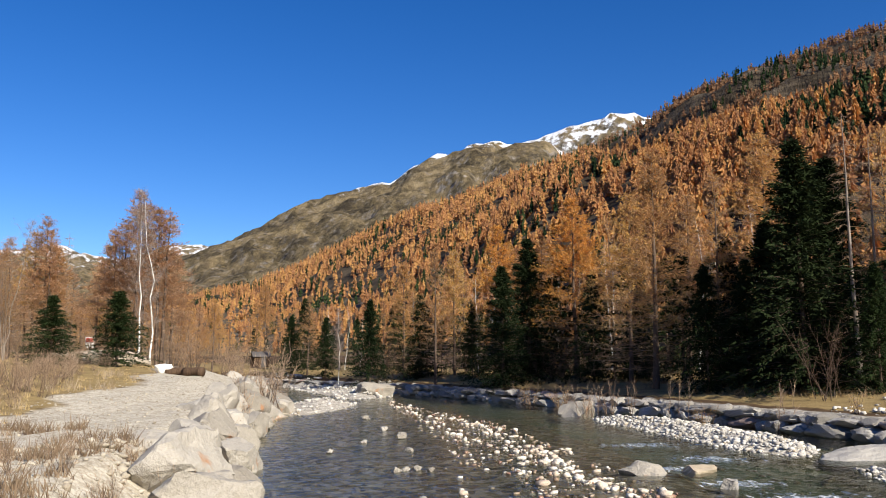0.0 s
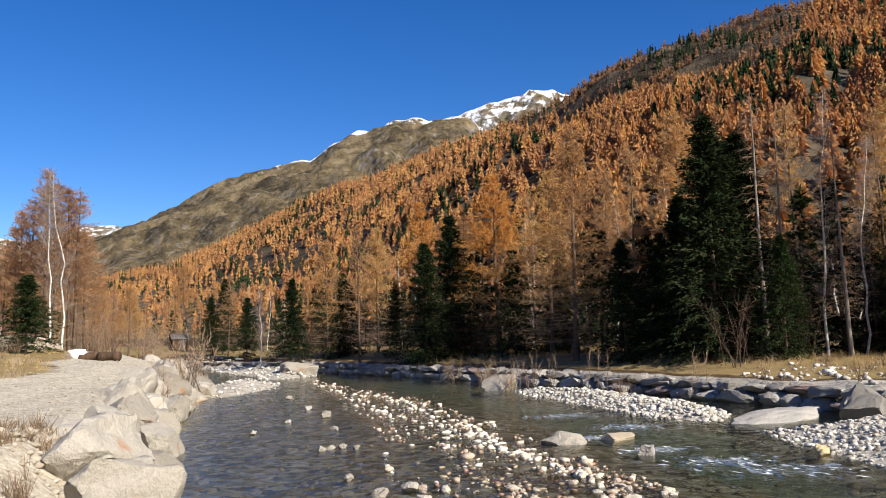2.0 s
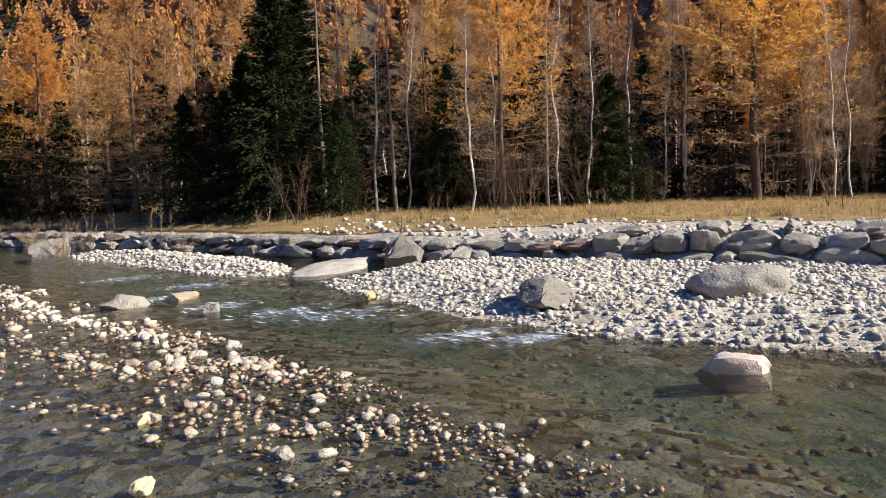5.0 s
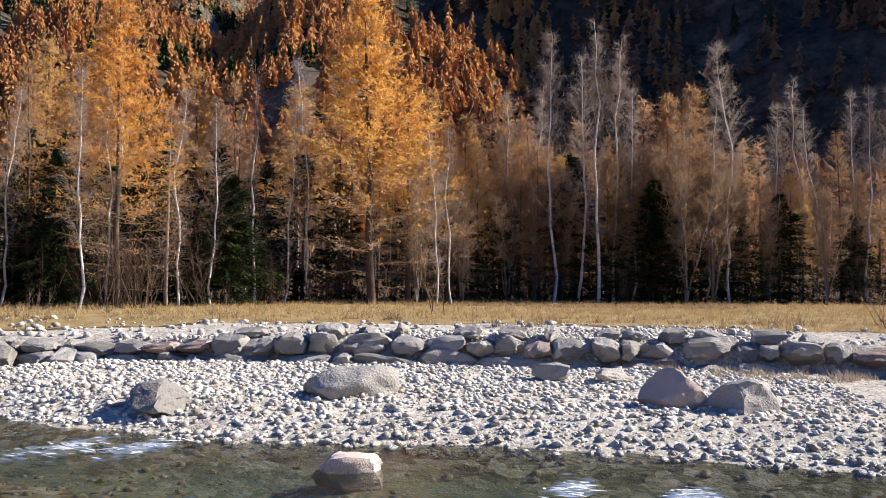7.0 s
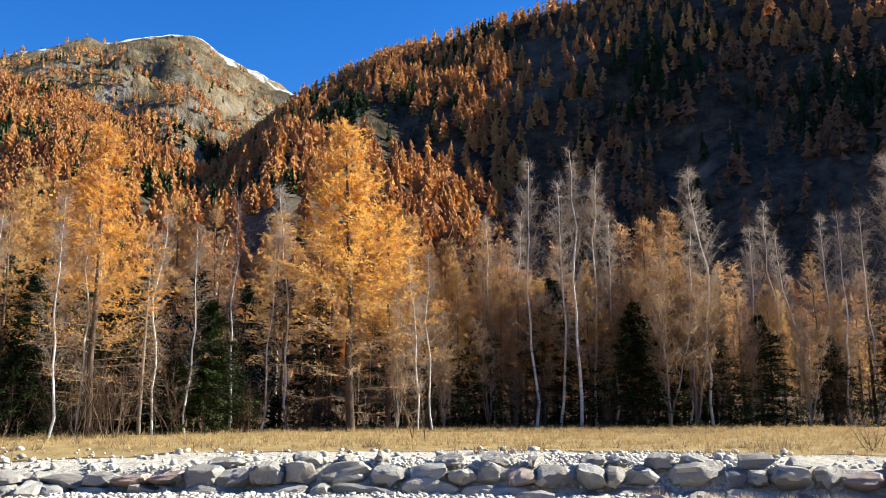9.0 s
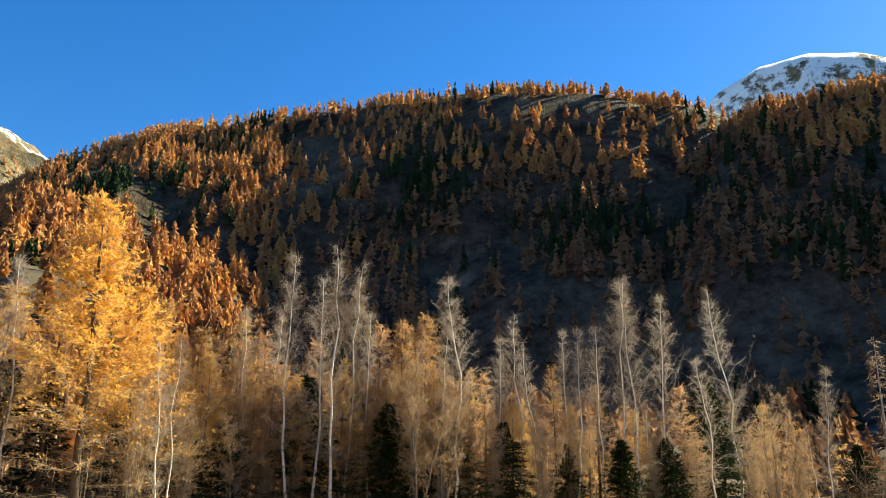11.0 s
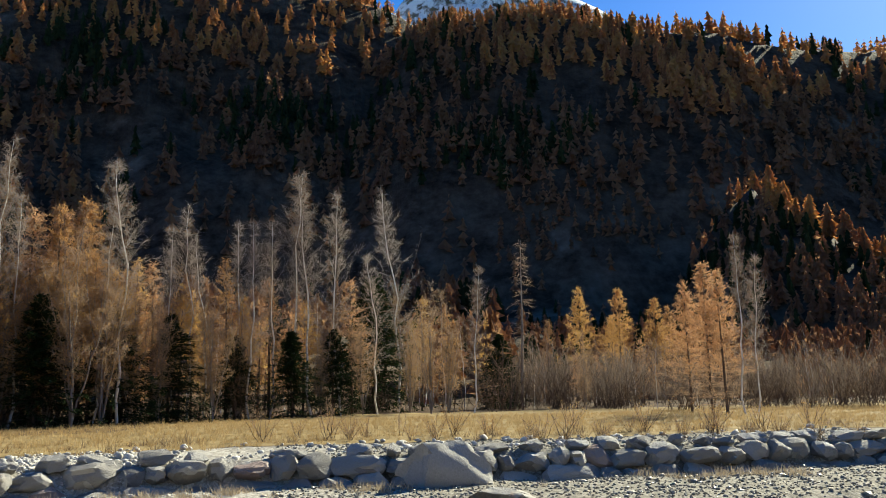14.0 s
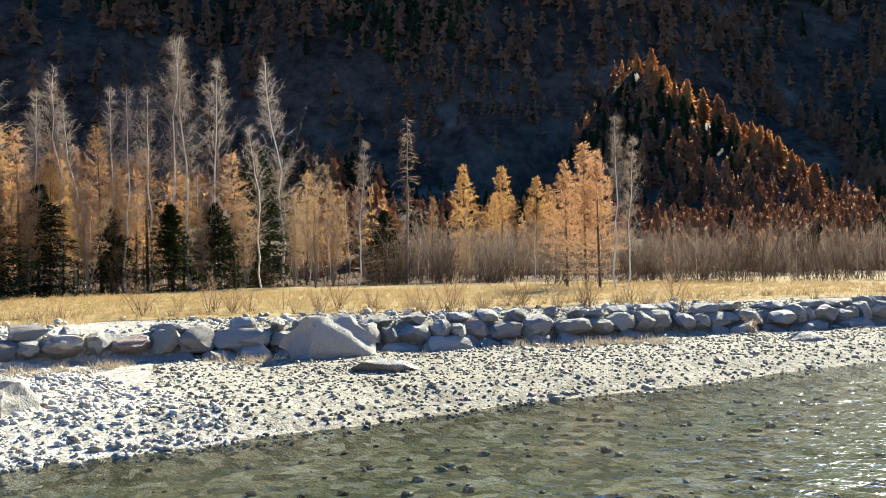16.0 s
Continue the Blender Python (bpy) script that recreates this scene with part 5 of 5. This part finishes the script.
# boulders of the near bank: the big ones at its downstream end, then a slanting facing of blocks upstream
for x, y, z, size, seed, turn, tilt, label in (
        (-3.45, 12.1, 0.05, (1.75, 1.15, 1.35), 401, 25, 8, "white boulder with a rusty flank at the end of the bank"),
        (-4.75, 15.0, 0.30, (2.2, 1.7, 1.35), 402, 60, -6, "big pale boulder with an orange rust stain on the bank edge"),
        (-4.15, 16.9, -0.15, (1.3, 1.0, 0.95), 403, 70, 0, "pale boulder at the foot of the bank in the water"),
        (-5.35, 18.4, 0.0, (1.9, 1.3, 1.65), 404, 80, 14, "grey-white slanting block in the bank facing"),
        (-4.85, 20.2, -0.2, (1.5, 1.1, 1.2), 405, 95, 0, "pale boulder at the foot of the bank in the water"),
        (-6.0, 21.4, 0.0, (1.9, 1.4, 1.85), 406, 75, 16, "tall white block standing in the bank facing"),
        (-5.5, 23.6, -0.2, (1.6, 1.2, 1.25), 407, 100, 6, "pale boulder at the foot of the bank in the water"),
        (-6.8, 24.6, 0.05, (2.1, 1.5, 1.9), 408, 85, 12, "tall white block standing in the bank facing"),
        (-3.9, 13.3, -0.3, (1.1, 0.9, 0.9), 409, 10, 0, "pale boulder at the foot of the bank in the water"),
        (-5.9, 17.1, 0.75, (1.2, 0.9, 0.6), 410, 40, 5, "low pale stone sunk in the bank edge")):
    boulder("bank_boulder", label, x, y, size, seed, PALE_BOULDER, turn, z=z, sink=0.15, tilt=tilt, blocky=0.9)
g_bank = np.random.default_rng(44)
for p, d, s in along(NEAR_BANK[11:16], 1.7, g_bank, 0.25):
    out = np.array([-d[1], d[0]])
    for back, z0, tall in ((1.5, 0.15, 1.75), (0.45, -0.2, 1.25)):
        q = p + out * (back + g_bank.normal(0, 0.2)) + d * g_bank.normal(0, 0.4)
        size = (g_bank.uniform(1.5, 2.3), g_bank.uniform(1.1, 1.6), tall * g_bank.uniform(0.75, 1.15))
        boulder("bank_boulder", "pale sunlit block in the facing of the bank" if back > 1 else "pale boulder at the foot of the bank in the water", q[0], q[1], size, int(g_bank.integers(1, 9999)), PALE_BOULDER, math.degrees(math.atan2(d[1], d[0])) + g_bank.normal(0, 20), z=z0, sink=0.15, tilt=g_bank.normal(8, 8), blocky=0.9)
for x, y, w in ((-1.4, 28.2, 0.5), (-1.1, 20.2, 0.3), (-0.9, 20.4, 0.26), (-0.6, 20.5, 0.3), (-0.3, 20.3, 0.25), (-2.5, 26.8, 0.28), (-0.4, 16.0, 0.3), (0.2, 14.2, 0.36), (0.7, 14.7, 0.36), (0.55, 13.5, 0.25), (0.85, 13.5, 0.33), (-0.15, 11.7, 0.2), (0.2, 11.75, 0.34), (2.5, 9.8, 0.25), (0.7, 10.0, 0.2), (3.2, 7.6, 0.24), (-3.2, 24.0, 0.3), (-2.2, 31.5, 0.4), (-3.4, 37, 0.45), (-1.0, 24.4, 0.3)):
    boulder("river_stone", "single pale rounded stone standing in the shallow water", x, y, (w, w * 0.72, w * 0.6), int(abs(x * 97 + y * 31)), PALE_BOULDER, x * 200, z=-0.03, sink=0.12, blocky=0.45)

UPPER_BAR, LOWER_BAR = MAIN_BAR[(MAIN_BAR[:, 1] > -2)], np.vstack([MAIN_BAR[(MAIN_BAR[:, 1] < -0.5)], [(27, 0.5), (13.1, 0.5)]])
YELLOW_STONE = stone_material("yellowish_stone", (0.42, 0.33, 0.17), (0.58, 0.49, 0.30), (0.68, 0.60, 0.40), 6.0)
for x, y, s in ((1.8, 7.5, 0.28), (9.3, 16.7, 0.42), (2.4, 9.8, 0.26)):
    boulder("yellow_stone", "single yellowish stone lying in the shallow water", x, y, (s, s * 0.75, s * 0.7), int(s * 1000), YELLOW_STONE, 40, z=-0.02, blocky=0.4)
cobble_bar("gravel_bar", "broad bar of pale grey cobbles below the river wall", UPPER_BAR, 14500, 0.05, 0.21, COBBLE, 1, pieces=270)
cobble_bar("silty_gravel_bar", "flat bar of finer silty brown-grey gravel downstream", LOWER_BAR, 11500, 0.05, 0.13, SILTY_COBBLE, 7, pieces=220)
cobble_bar("mid_bar", "narrow bank of white cobbles between two channels", MID_BAR, 2200, 0.08, 0.26, COBBLE, 2)
cobble_bar("far_bar", "pale sandy gravel bank far upstream", FAR_BAR, 500, 0.1, 0.4, COBBLE, 3)
cobble_bar("upstream_bar", "small gravel bank against the near shore", NEAR_BAR, 250, 0.08, 0.3, COBBLE, 4)
cobble_bar("shoal", "shoal of pale and reddish cobbles breaking the shallow water", SHOAL, 5600, 0.06, 0.28, WARM_COBBLE, 5, pieces=295, sink=0.3, lift=0.03)
cobble_bar("shoal_gravel", "wet reddish-brown gravel between the pale shoal stones", SHOAL, 18000, 0.035, 0.17, REDDISH_GRAVEL, 8, sink=0.3, lift=0.035)
cobble_bar("shallows_stones", "olive and brown stones showing through the shallow water", np.array([(-2.5, 9), (0.5, 5.5), (4.5, 3.2), (8.5, 3.5), (8.8, 9), (5.5, 15), (0, 18), (-3.4, 16)], float), 1300, 0.05, 0.2, WET_COBBLE, 9, sink=0.5)
cobble_bar("river_bed_stones", "wet brown stones on the river bed", RIVER[(RIVER[:, 1] > -25) & (RIVER[:, 1] < 45)], 5000, 0.05, 0.24, WET_COBBLE, 6, sink=0.45)


# ---------------------------------------------------------------- bushes, grass and small things
row_of(SAPLING, [(22.0, 33, 2.6), (15.6, 34, 2.0), (59.4, 32, 3.2), (92.6, 33, 1.6), (97, 30, 1.4), (34, 29, 1.6), (12.4, 36, 2.0), (45, 29, 1.3)], sink=0.02)
row_of(SHRUB, [(103, 29, 0.9), (108.5, 30, 1.3), (113.5, 31, 1.2), (106, 27, 0.7), (117.5, 31, 1.1), (120.5, 33, 1.2), (17.2, 34, 1.1), (26.2, 32, 0.9), (31.6, 30, 0.8), (110.6, 28, 0.8), (123.5, 34, 1.2), (93.8, 29, 0.9), (99.5, 27, 0.8), (6.0, 47, 1.4), (8.0, 44, 1.2)], sink=0.02)
row_of(BRUSH, [(-11.6, 40, 2.6), (-12.6, 38, 2.0), (-11.0, 47, 2.2), (-13.6, 33, 1.5), (9.8, 38, 1.3), (11.0, 37, 1.4), (8.4, 41, 1.3), (-14.5, 55, 2.2), (-16.5, 58, 2.6), (-23.2, 60, 2.2), (-26.8, 58, 2.4), (-28.4, 55, 2.6), (-17.6, 68, 3.0), (-22.6, 72, 3)])


def grass_tufts(name, label, points, seed, tall, per=14, material=None):
    """Tufts of dry blades, each tuft a fan of thin leaves."""
    g = np.random.default_rng(seed)
    z = height(points[:, 0], points[:, 1])
    base = np.repeat(np.column_stack([points, z - 0.02]), per, 0)
    base[:, :2] += g.normal(0, 0.07, (len(base), 2))
    way = np.column_stack([g.normal(0, 0.45, (len(base), 2)), np.ones(len(base))])
    v, f = slivers(base, way, g.uniform(0.4, 1.1, len(base)) * np.repeat(g.uniform(0.5, 1.0, len(points)) * tall, per), 0.022, g)
    return tagged(new(name, mesh_of(name, v, f, material or GRASS)), label, "grass", kind="stuff")


def grass_points(side, n, lo, hi, seed, reach=75):
    """Points beside a bank line, between two distances from it."""
    g = np.random.default_rng(seed)
    p = g.uniform((-60, -40), (60, reach), (n * 6, 2))
    x, y = p[:, 0], p[:, 1]
    sr, df, dn = signed(RIVER, x, y), distance(FAR_BANK, x, y), distance(NEAR_BANK, x, y)
    away = df if side == "far" else dn
    mine = (df < dn) if side == "far" else (dn <= df)
    edge = lo + 1.2 * waves(x, y, 7, seed, 2)
    keep = mine & (sr < 0) & (away > edge) & (away < hi) & (np.hypot(x, y) > 8)
    return p[keep][:n]


grass_tufts("dry_grass_verge", "strip of dry yellow grass above the river wall", grass_points("far", 16000, 4.0, 30, 3), 1, 0.36, 9)
grass_tufts("dry_meadow_grass", "dry straw-coloured meadow grass beside the gravel path", grass_points("near", 5000, 6.0, 40, 4), 2, 0.26)


def bank_rubble():
    """Loose stones on the near bank and above the far wall."""
    g = np.random.default_rng(12)
    p = g.uniform((-14, 3), (0, 45), (16000, 2))
    x, y = p[:, 0], p[:, 1]
    keep = (signed(RIVER, x, y) < -0.2) & (distance(NEAR_BANK, x, y) < 7)
    p = p[keep][:3600]
    extra = np.column_stack([g.uniform(-9, -0.8, 2600), g.uniform(4, 17, 2600)])
    extra = extra[(signed(RIVER, extra[:, 0], extra[:, 1]) < -0.1) & (waves(extra[:, 0], extra[:, 1], 2.5, 14, 2) > -0.2)]
    p = np.vstack([p, extra])
    v, f = scattered(p, 0.015 + np.where(np.arange(len(p)) < 3600, 0.10, 0.22) * g.random(len(p)) ** np.where(np.arange(len(p)) < 3600, 4, 2), height(p[:, 0], p[:, 1]), g, SHAPES1, 0.3)
    tagged(new("bank_rubble", mesh_of("bank_rubble", v, f, SANDY_STONE)), "loose pale stones strewn over the near bank", "stones", kind="stuff")
    q = []
    for c, d, s in along(FAR_BANK[2:11], 0.045, g, 0.5):
        out = np.array([d[1], -d[0]])
        q.append(c + out * g.uniform(0.9, 4.4))
    q = np.array(q)
    v, f = scattered(q, 0.07 + 0.3 * g.random(len(q)) ** 3, height(q[:, 0], q[:, 1]), g, SHAPES1, 0.3)
    tagged(new("wall_top_rubble", mesh_of("wall_top_rubble", v, f, COBBLE)), "grey rubble heaped behind the river wall", "stones", kind="stuff")


bank_rubble()

WEED = leaf_material("withered_weed", ((0.0, (0.13, 0.085, 0.055)), (0.35, (0.26, 0.19, 0.125)), (0.7, (0.40, 0.32, 0.22)), (1.0, (0.56, 0.48, 0.36))), 0.25)
g_low = np.random.default_rng(77)
low = np.column_stack([g_low.uniform(-14, -1.0, 6200), g_low.uniform(3.5, 20, 6200)])
patchy = waves(low[:, 0], low[:, 1], 3.2, 9, 3)
low = low[(signed(RIVER, low[:, 0], low[:, 1]) < np.interp(low[:, 1], (10, 13), (-0.4, -1.2))) & (np.hypot(low[:, 0], low[:, 1]) > 4) & (patchy > np.interp(low[:, 1], (7, 13, 16, 20), (-0.3, -0.05, 0.18, 0.5))) & (g_low.random(6200) < 0.8)]
straw = g_low.random(len(low)) < 0.4
grass_tufts("withered_weeds", "withered brown weeds on the stony bank", low[~straw], 5, 0.5, 12, WEED)
grass_tufts("straw_tufts", "pale straw-coloured grass tufts on the stony bank", low[straw], 6, 0.3, 13, WEED)
row_of(BRUSH, [(-17.4, 14.6, 0.9), (-19.6, 15.2, 0.8), (-24.0, 14.0, 0.7), (-21.5, 12.8, 0.8), (-27.0, 13.5, 0.7), (-18.2, 16.4, 0.7), (-15.6, 21.5, 0.6), (-14.4, 26.0, 0.9), (-13.2, 31.0, 1.3)])
EDGE = np.array([(-12.3, 23.3), (-13.7, 29.6), (-17.1, 40.3), (-21.1, 56.9)])
for p, d, k in along(EDGE, 0.42, g_low, 0.4):
    BRUSH.plant(float(p[0] - g_low.uniform(0, 3.2)), float(p[1] + g_low.normal(0, 0.6)), float(g_low.uniform(0.6, 1.5)), label="thin red-brown bare bush at the edge of the meadow")

path_edge = grass_points("near", 1500, 6.2, 10.5, 14, 45)
path_edge = path_edge[waves(path_edge[:, 0], path_edge[:, 1], 5, 18, 2) > -0.1]
grass_tufts("path_edge_weeds", "tall brown weeds between meadow and gravel path", path_edge, 10, 0.8, 13, WEED)
verge = grass_points("far", 3000, 3.4, 6.4, 6, 50)
verge = verge[waves(verge[:, 0], verge[:, 1], 5, 15, 2) > -0.05]
grass_tufts("verge_weeds", "brown withered weeds along the edge of the grass", verge, 8, 0.6, 12, WEED)
foot = np.column_stack([g_low.normal(21.6, 0.5, 420), g_low.uniform(-14, 6, 420)])
foot = foot[waves(foot[:, 0], foot[:, 1], 5, 16, 2) > 0.0]
grass_tufts("wall_foot_weeds", "low withered weeds at the foot of the river wall", foot, 9, 0.34, 14, WEED)
row_of(SHRUB, [(az, float(d), float(h)) for az, d, h in zip(np.arange(88, 128, 1.9) + g_low.normal(0, 0.5, 22), g_low.uniform(27, 31, 22), g_low.uniform(0.6, 1.3, 22))], sink=0.02)


def foam():
    """White flecks where the current breaks over stones."""
    g = np.random.default_rng(31)
    spots = [(6.9, 16.3, 1.5), (7.6, 15.0, 1.6), (8.2, 11.6, 1.0), (6.2, 18.2, 1.0), (5.2, 20.6, 0.8), (8.8, 10.6, 0.8), (10.0, 4.0, 0.5), (7.0, 22.5, 1.2), (6.0, 26, 1.5), (10.4, 2.6, 0.5)]
    xy = np.concatenate([g.normal((x, y), (s * 0.4, s * 0.22), (150, 2)) for x, y, s in spots])
    at = np.column_stack([xy, np.full(len(xy), 0.012) + g.uniform(0, 0.03, len(xy))])
    way = np.column_stack([g.normal(0.35, 0.25, len(xy)), g.normal(-1, 0.3, len(xy)), g.normal(0, 0.05, len(xy))])
    v, f = blades(at, way, g.uniform(0.05, 0.4, len(xy)), g.uniform(0.012, 0.045, len(xy)), g)
    tagged(new("foam", mesh_of("foam", v, f, FOAM)), "white foam flecks on the rapids", "water", kind="stuff")


FOAM = plain("foam_white", (0.75, 0.78, 0.78), 0.5)
foam()


# ---------------------------------------------------------------- small things up the near bank
DARK_WOOD = bark_material("dark_wood", (0.045, 0.028, 0.018), (0.13, 0.085, 0.055), 12.0, 0.15)
ROOF = plain("roof_slate", (0.10, 0.09, 0.085), 0.8, 6.0)
WHITE_PAINT, RED_PAINT = plain("white_paint", (0.78, 0.78, 0.76), 0.5), plain("red_paint", (0.55, 0.05, 0.04), 0.5)
WHITE_STONE, SAND = plain("white_stone", (0.72, 0.71, 0.68), 0.8, 3.0), plain("pale_sand", (0.36, 0.31, 0.24), 0.95, 4.0)
METAL = plain("grey_metal", (0.30, 0.30, 0.31), 0.45)


def box(size, at=(0, 0, 0), turn=None, bevel=0.02):
    """A box with broken edges as (verts, faces)."""
    bm = bmesh.new()
    bmesh.ops.create_cube(bm, size=1.0)
    bmesh.ops.scale(bm, vec=Vector(size), verts=bm.verts)
    bmesh.ops.bevel(bm, geom=bm.edges[:], offset=min(bevel, min(size) * 0.3), segments=1, affect='EDGES')
    if turn is not None:
        bmesh.ops.transform(bm, matrix=turn, verts=bm.verts)
    bmesh.ops.translate(bm, vec=Vector(at), verts=bm.verts)
    bmesh.ops.triangulate(bm, faces=bm.faces[:])
    bm.verts.index_update()
    v, f = np.array([p.co for p in bm.verts]), np.array([[q.index for q in p.verts] for p in bm.faces])
    bm.free()
    return v, f


def hut():
    x, y = polar(-12.3, 96)
    z = float(height(x, y)[0])
    ob = thing("wooden_hut", "small dark wooden hut with a slate roof by the river", "hut", m=pose(x, y, z - 0.1, 0, 0, 25) @ Matrix.Scale(0.7, 4))
    for i in range(9):
        for sx, sy, ln, turn in ((0, -1.1, 2.4, 0), (0, 1.1, 2.4, 0), (-1.2, 0, 2.2, 90), (1.2, 0, 2.2, 90)):
            if i < 8 or turn == 90:
                part("board", mesh_of("board", *box((ln, 0.09, 0.215), (0, 0, 0)), DARK_WOOD), ob).matrix_basis = pose(sx, sy, 0.12 + 0.22 * i, 0, 0, turn)
    for side in (-1, 1):
        part("roof_slab", mesh_of("roof_slab", *box((3.0, 1.55, 0.1)), ROOF), ob).matrix_basis = pose(0, side * 0.68, 2.2, -side * 32, 0, 0)
        part("gable", mesh_of("gable", np.array([(side * 1.2, -1.1, 1.9), (side * 1.2, 1.1, 1.9), (side * 1.2, 0, 2.5), (side * 1.14, -1.1, 1.9), (side * 1.14, 1.1, 1.9), (side * 1.14, 0, 2.5)]), np.array([(0, 1, 2), (3, 5, 4), (0, 3, 1), (1, 3, 4), (1, 4, 2), (2, 4, 5), (2, 5, 0), (0, 5, 3)]), DARK_WOOD), ob)
    part("door", mesh_of("door", *box((0.8, 0.06, 1.7)), ROOF), ob, "dark plank door").matrix_basis = pose(0.3, -1.17, 0.95)


def road_sign():
    x, y = polar(-22.9, 84)
    ob = thing("road_sign", "small white and red road sign on a post", "sign", m=pose(x, y, float(height(x, y)[0]) - 0.1, 0, 0, 15))
    part("post", mesh_of("post", *tube([(0, 0, 0), (0, 0, 2.2)], [0.04, 0.04], 8), METAL, True), ob)
    part("board", mesh_of("board", *box((0.8, 0.05, 1.0), (0, -0.06, 1.9)), WHITE_PAINT), ob)
    part("panel", mesh_of("panel", *box((0.7, 0.03, 0.4), (0, -0.105, 2.12)), RED_PAINT), ob, "red upper panel")


def log(x, y, length, radius, turn, label):
    g = np.random.default_rng(int(abs(x * 10)))
    u = np.linspace(-0.5, 0.5, 7)
    pts = np.stack([u * length, g.normal(0, 0.03, 7), g.normal(0, 0.02, 7)], 1)
    v, f = tube(pts, radius * (1 + g.normal(0, 0.06, 7)), 10)
    n = len(v)
    v = np.vstack([v, pts[:1], pts[-1:]])
    f = np.vstack([f, [(n, (j + 1) % 10, j) for j in range(10)], [(n + 1, n - 10 + j, n - 10 + (j + 1) % 10) for j in range(10)]])
    ob = new("log", mesh_of("log", v, f, DARK_WOOD, False))
    ob.matrix_basis = pose(x, y, float(height(x, y)[0]) + radius * 0.8, 0, 0, turn)
    return tagged(ob, label, "log", "logs on the meadow")


hut()
road_sign()
lx, ly = polar(-18.0, 46)
boulder("white_boulder", "white boulder lying on the meadow beside logs", lx - 0.4, ly, (1.0, 0.8, 0.75), 201, WHITE_STONE, 20)
log(lx + 0.5, ly + 0.1, 1.5, 0.22, 10, "dark log lying beside a white boulder")
log(lx + 1.3, ly - 0.2, 1.1, 0.24, -20, "short dark log on the meadow")
mx, my = polar(-22.5, 60)
boulder("sand_mound", "low mound of pale sand behind the young spruces", mx, my, (9.0, 4.0, 1.6), 203, SAND, 60, sink=0.35, blocky=0.1)
bx, by = polar(-13.0, 62)
boulder("pale_boulder", "pale boulder on the far end of the bank", bx, by, (1.8, 1.2, 0.9), 204, PALE_BOULDER, 0)
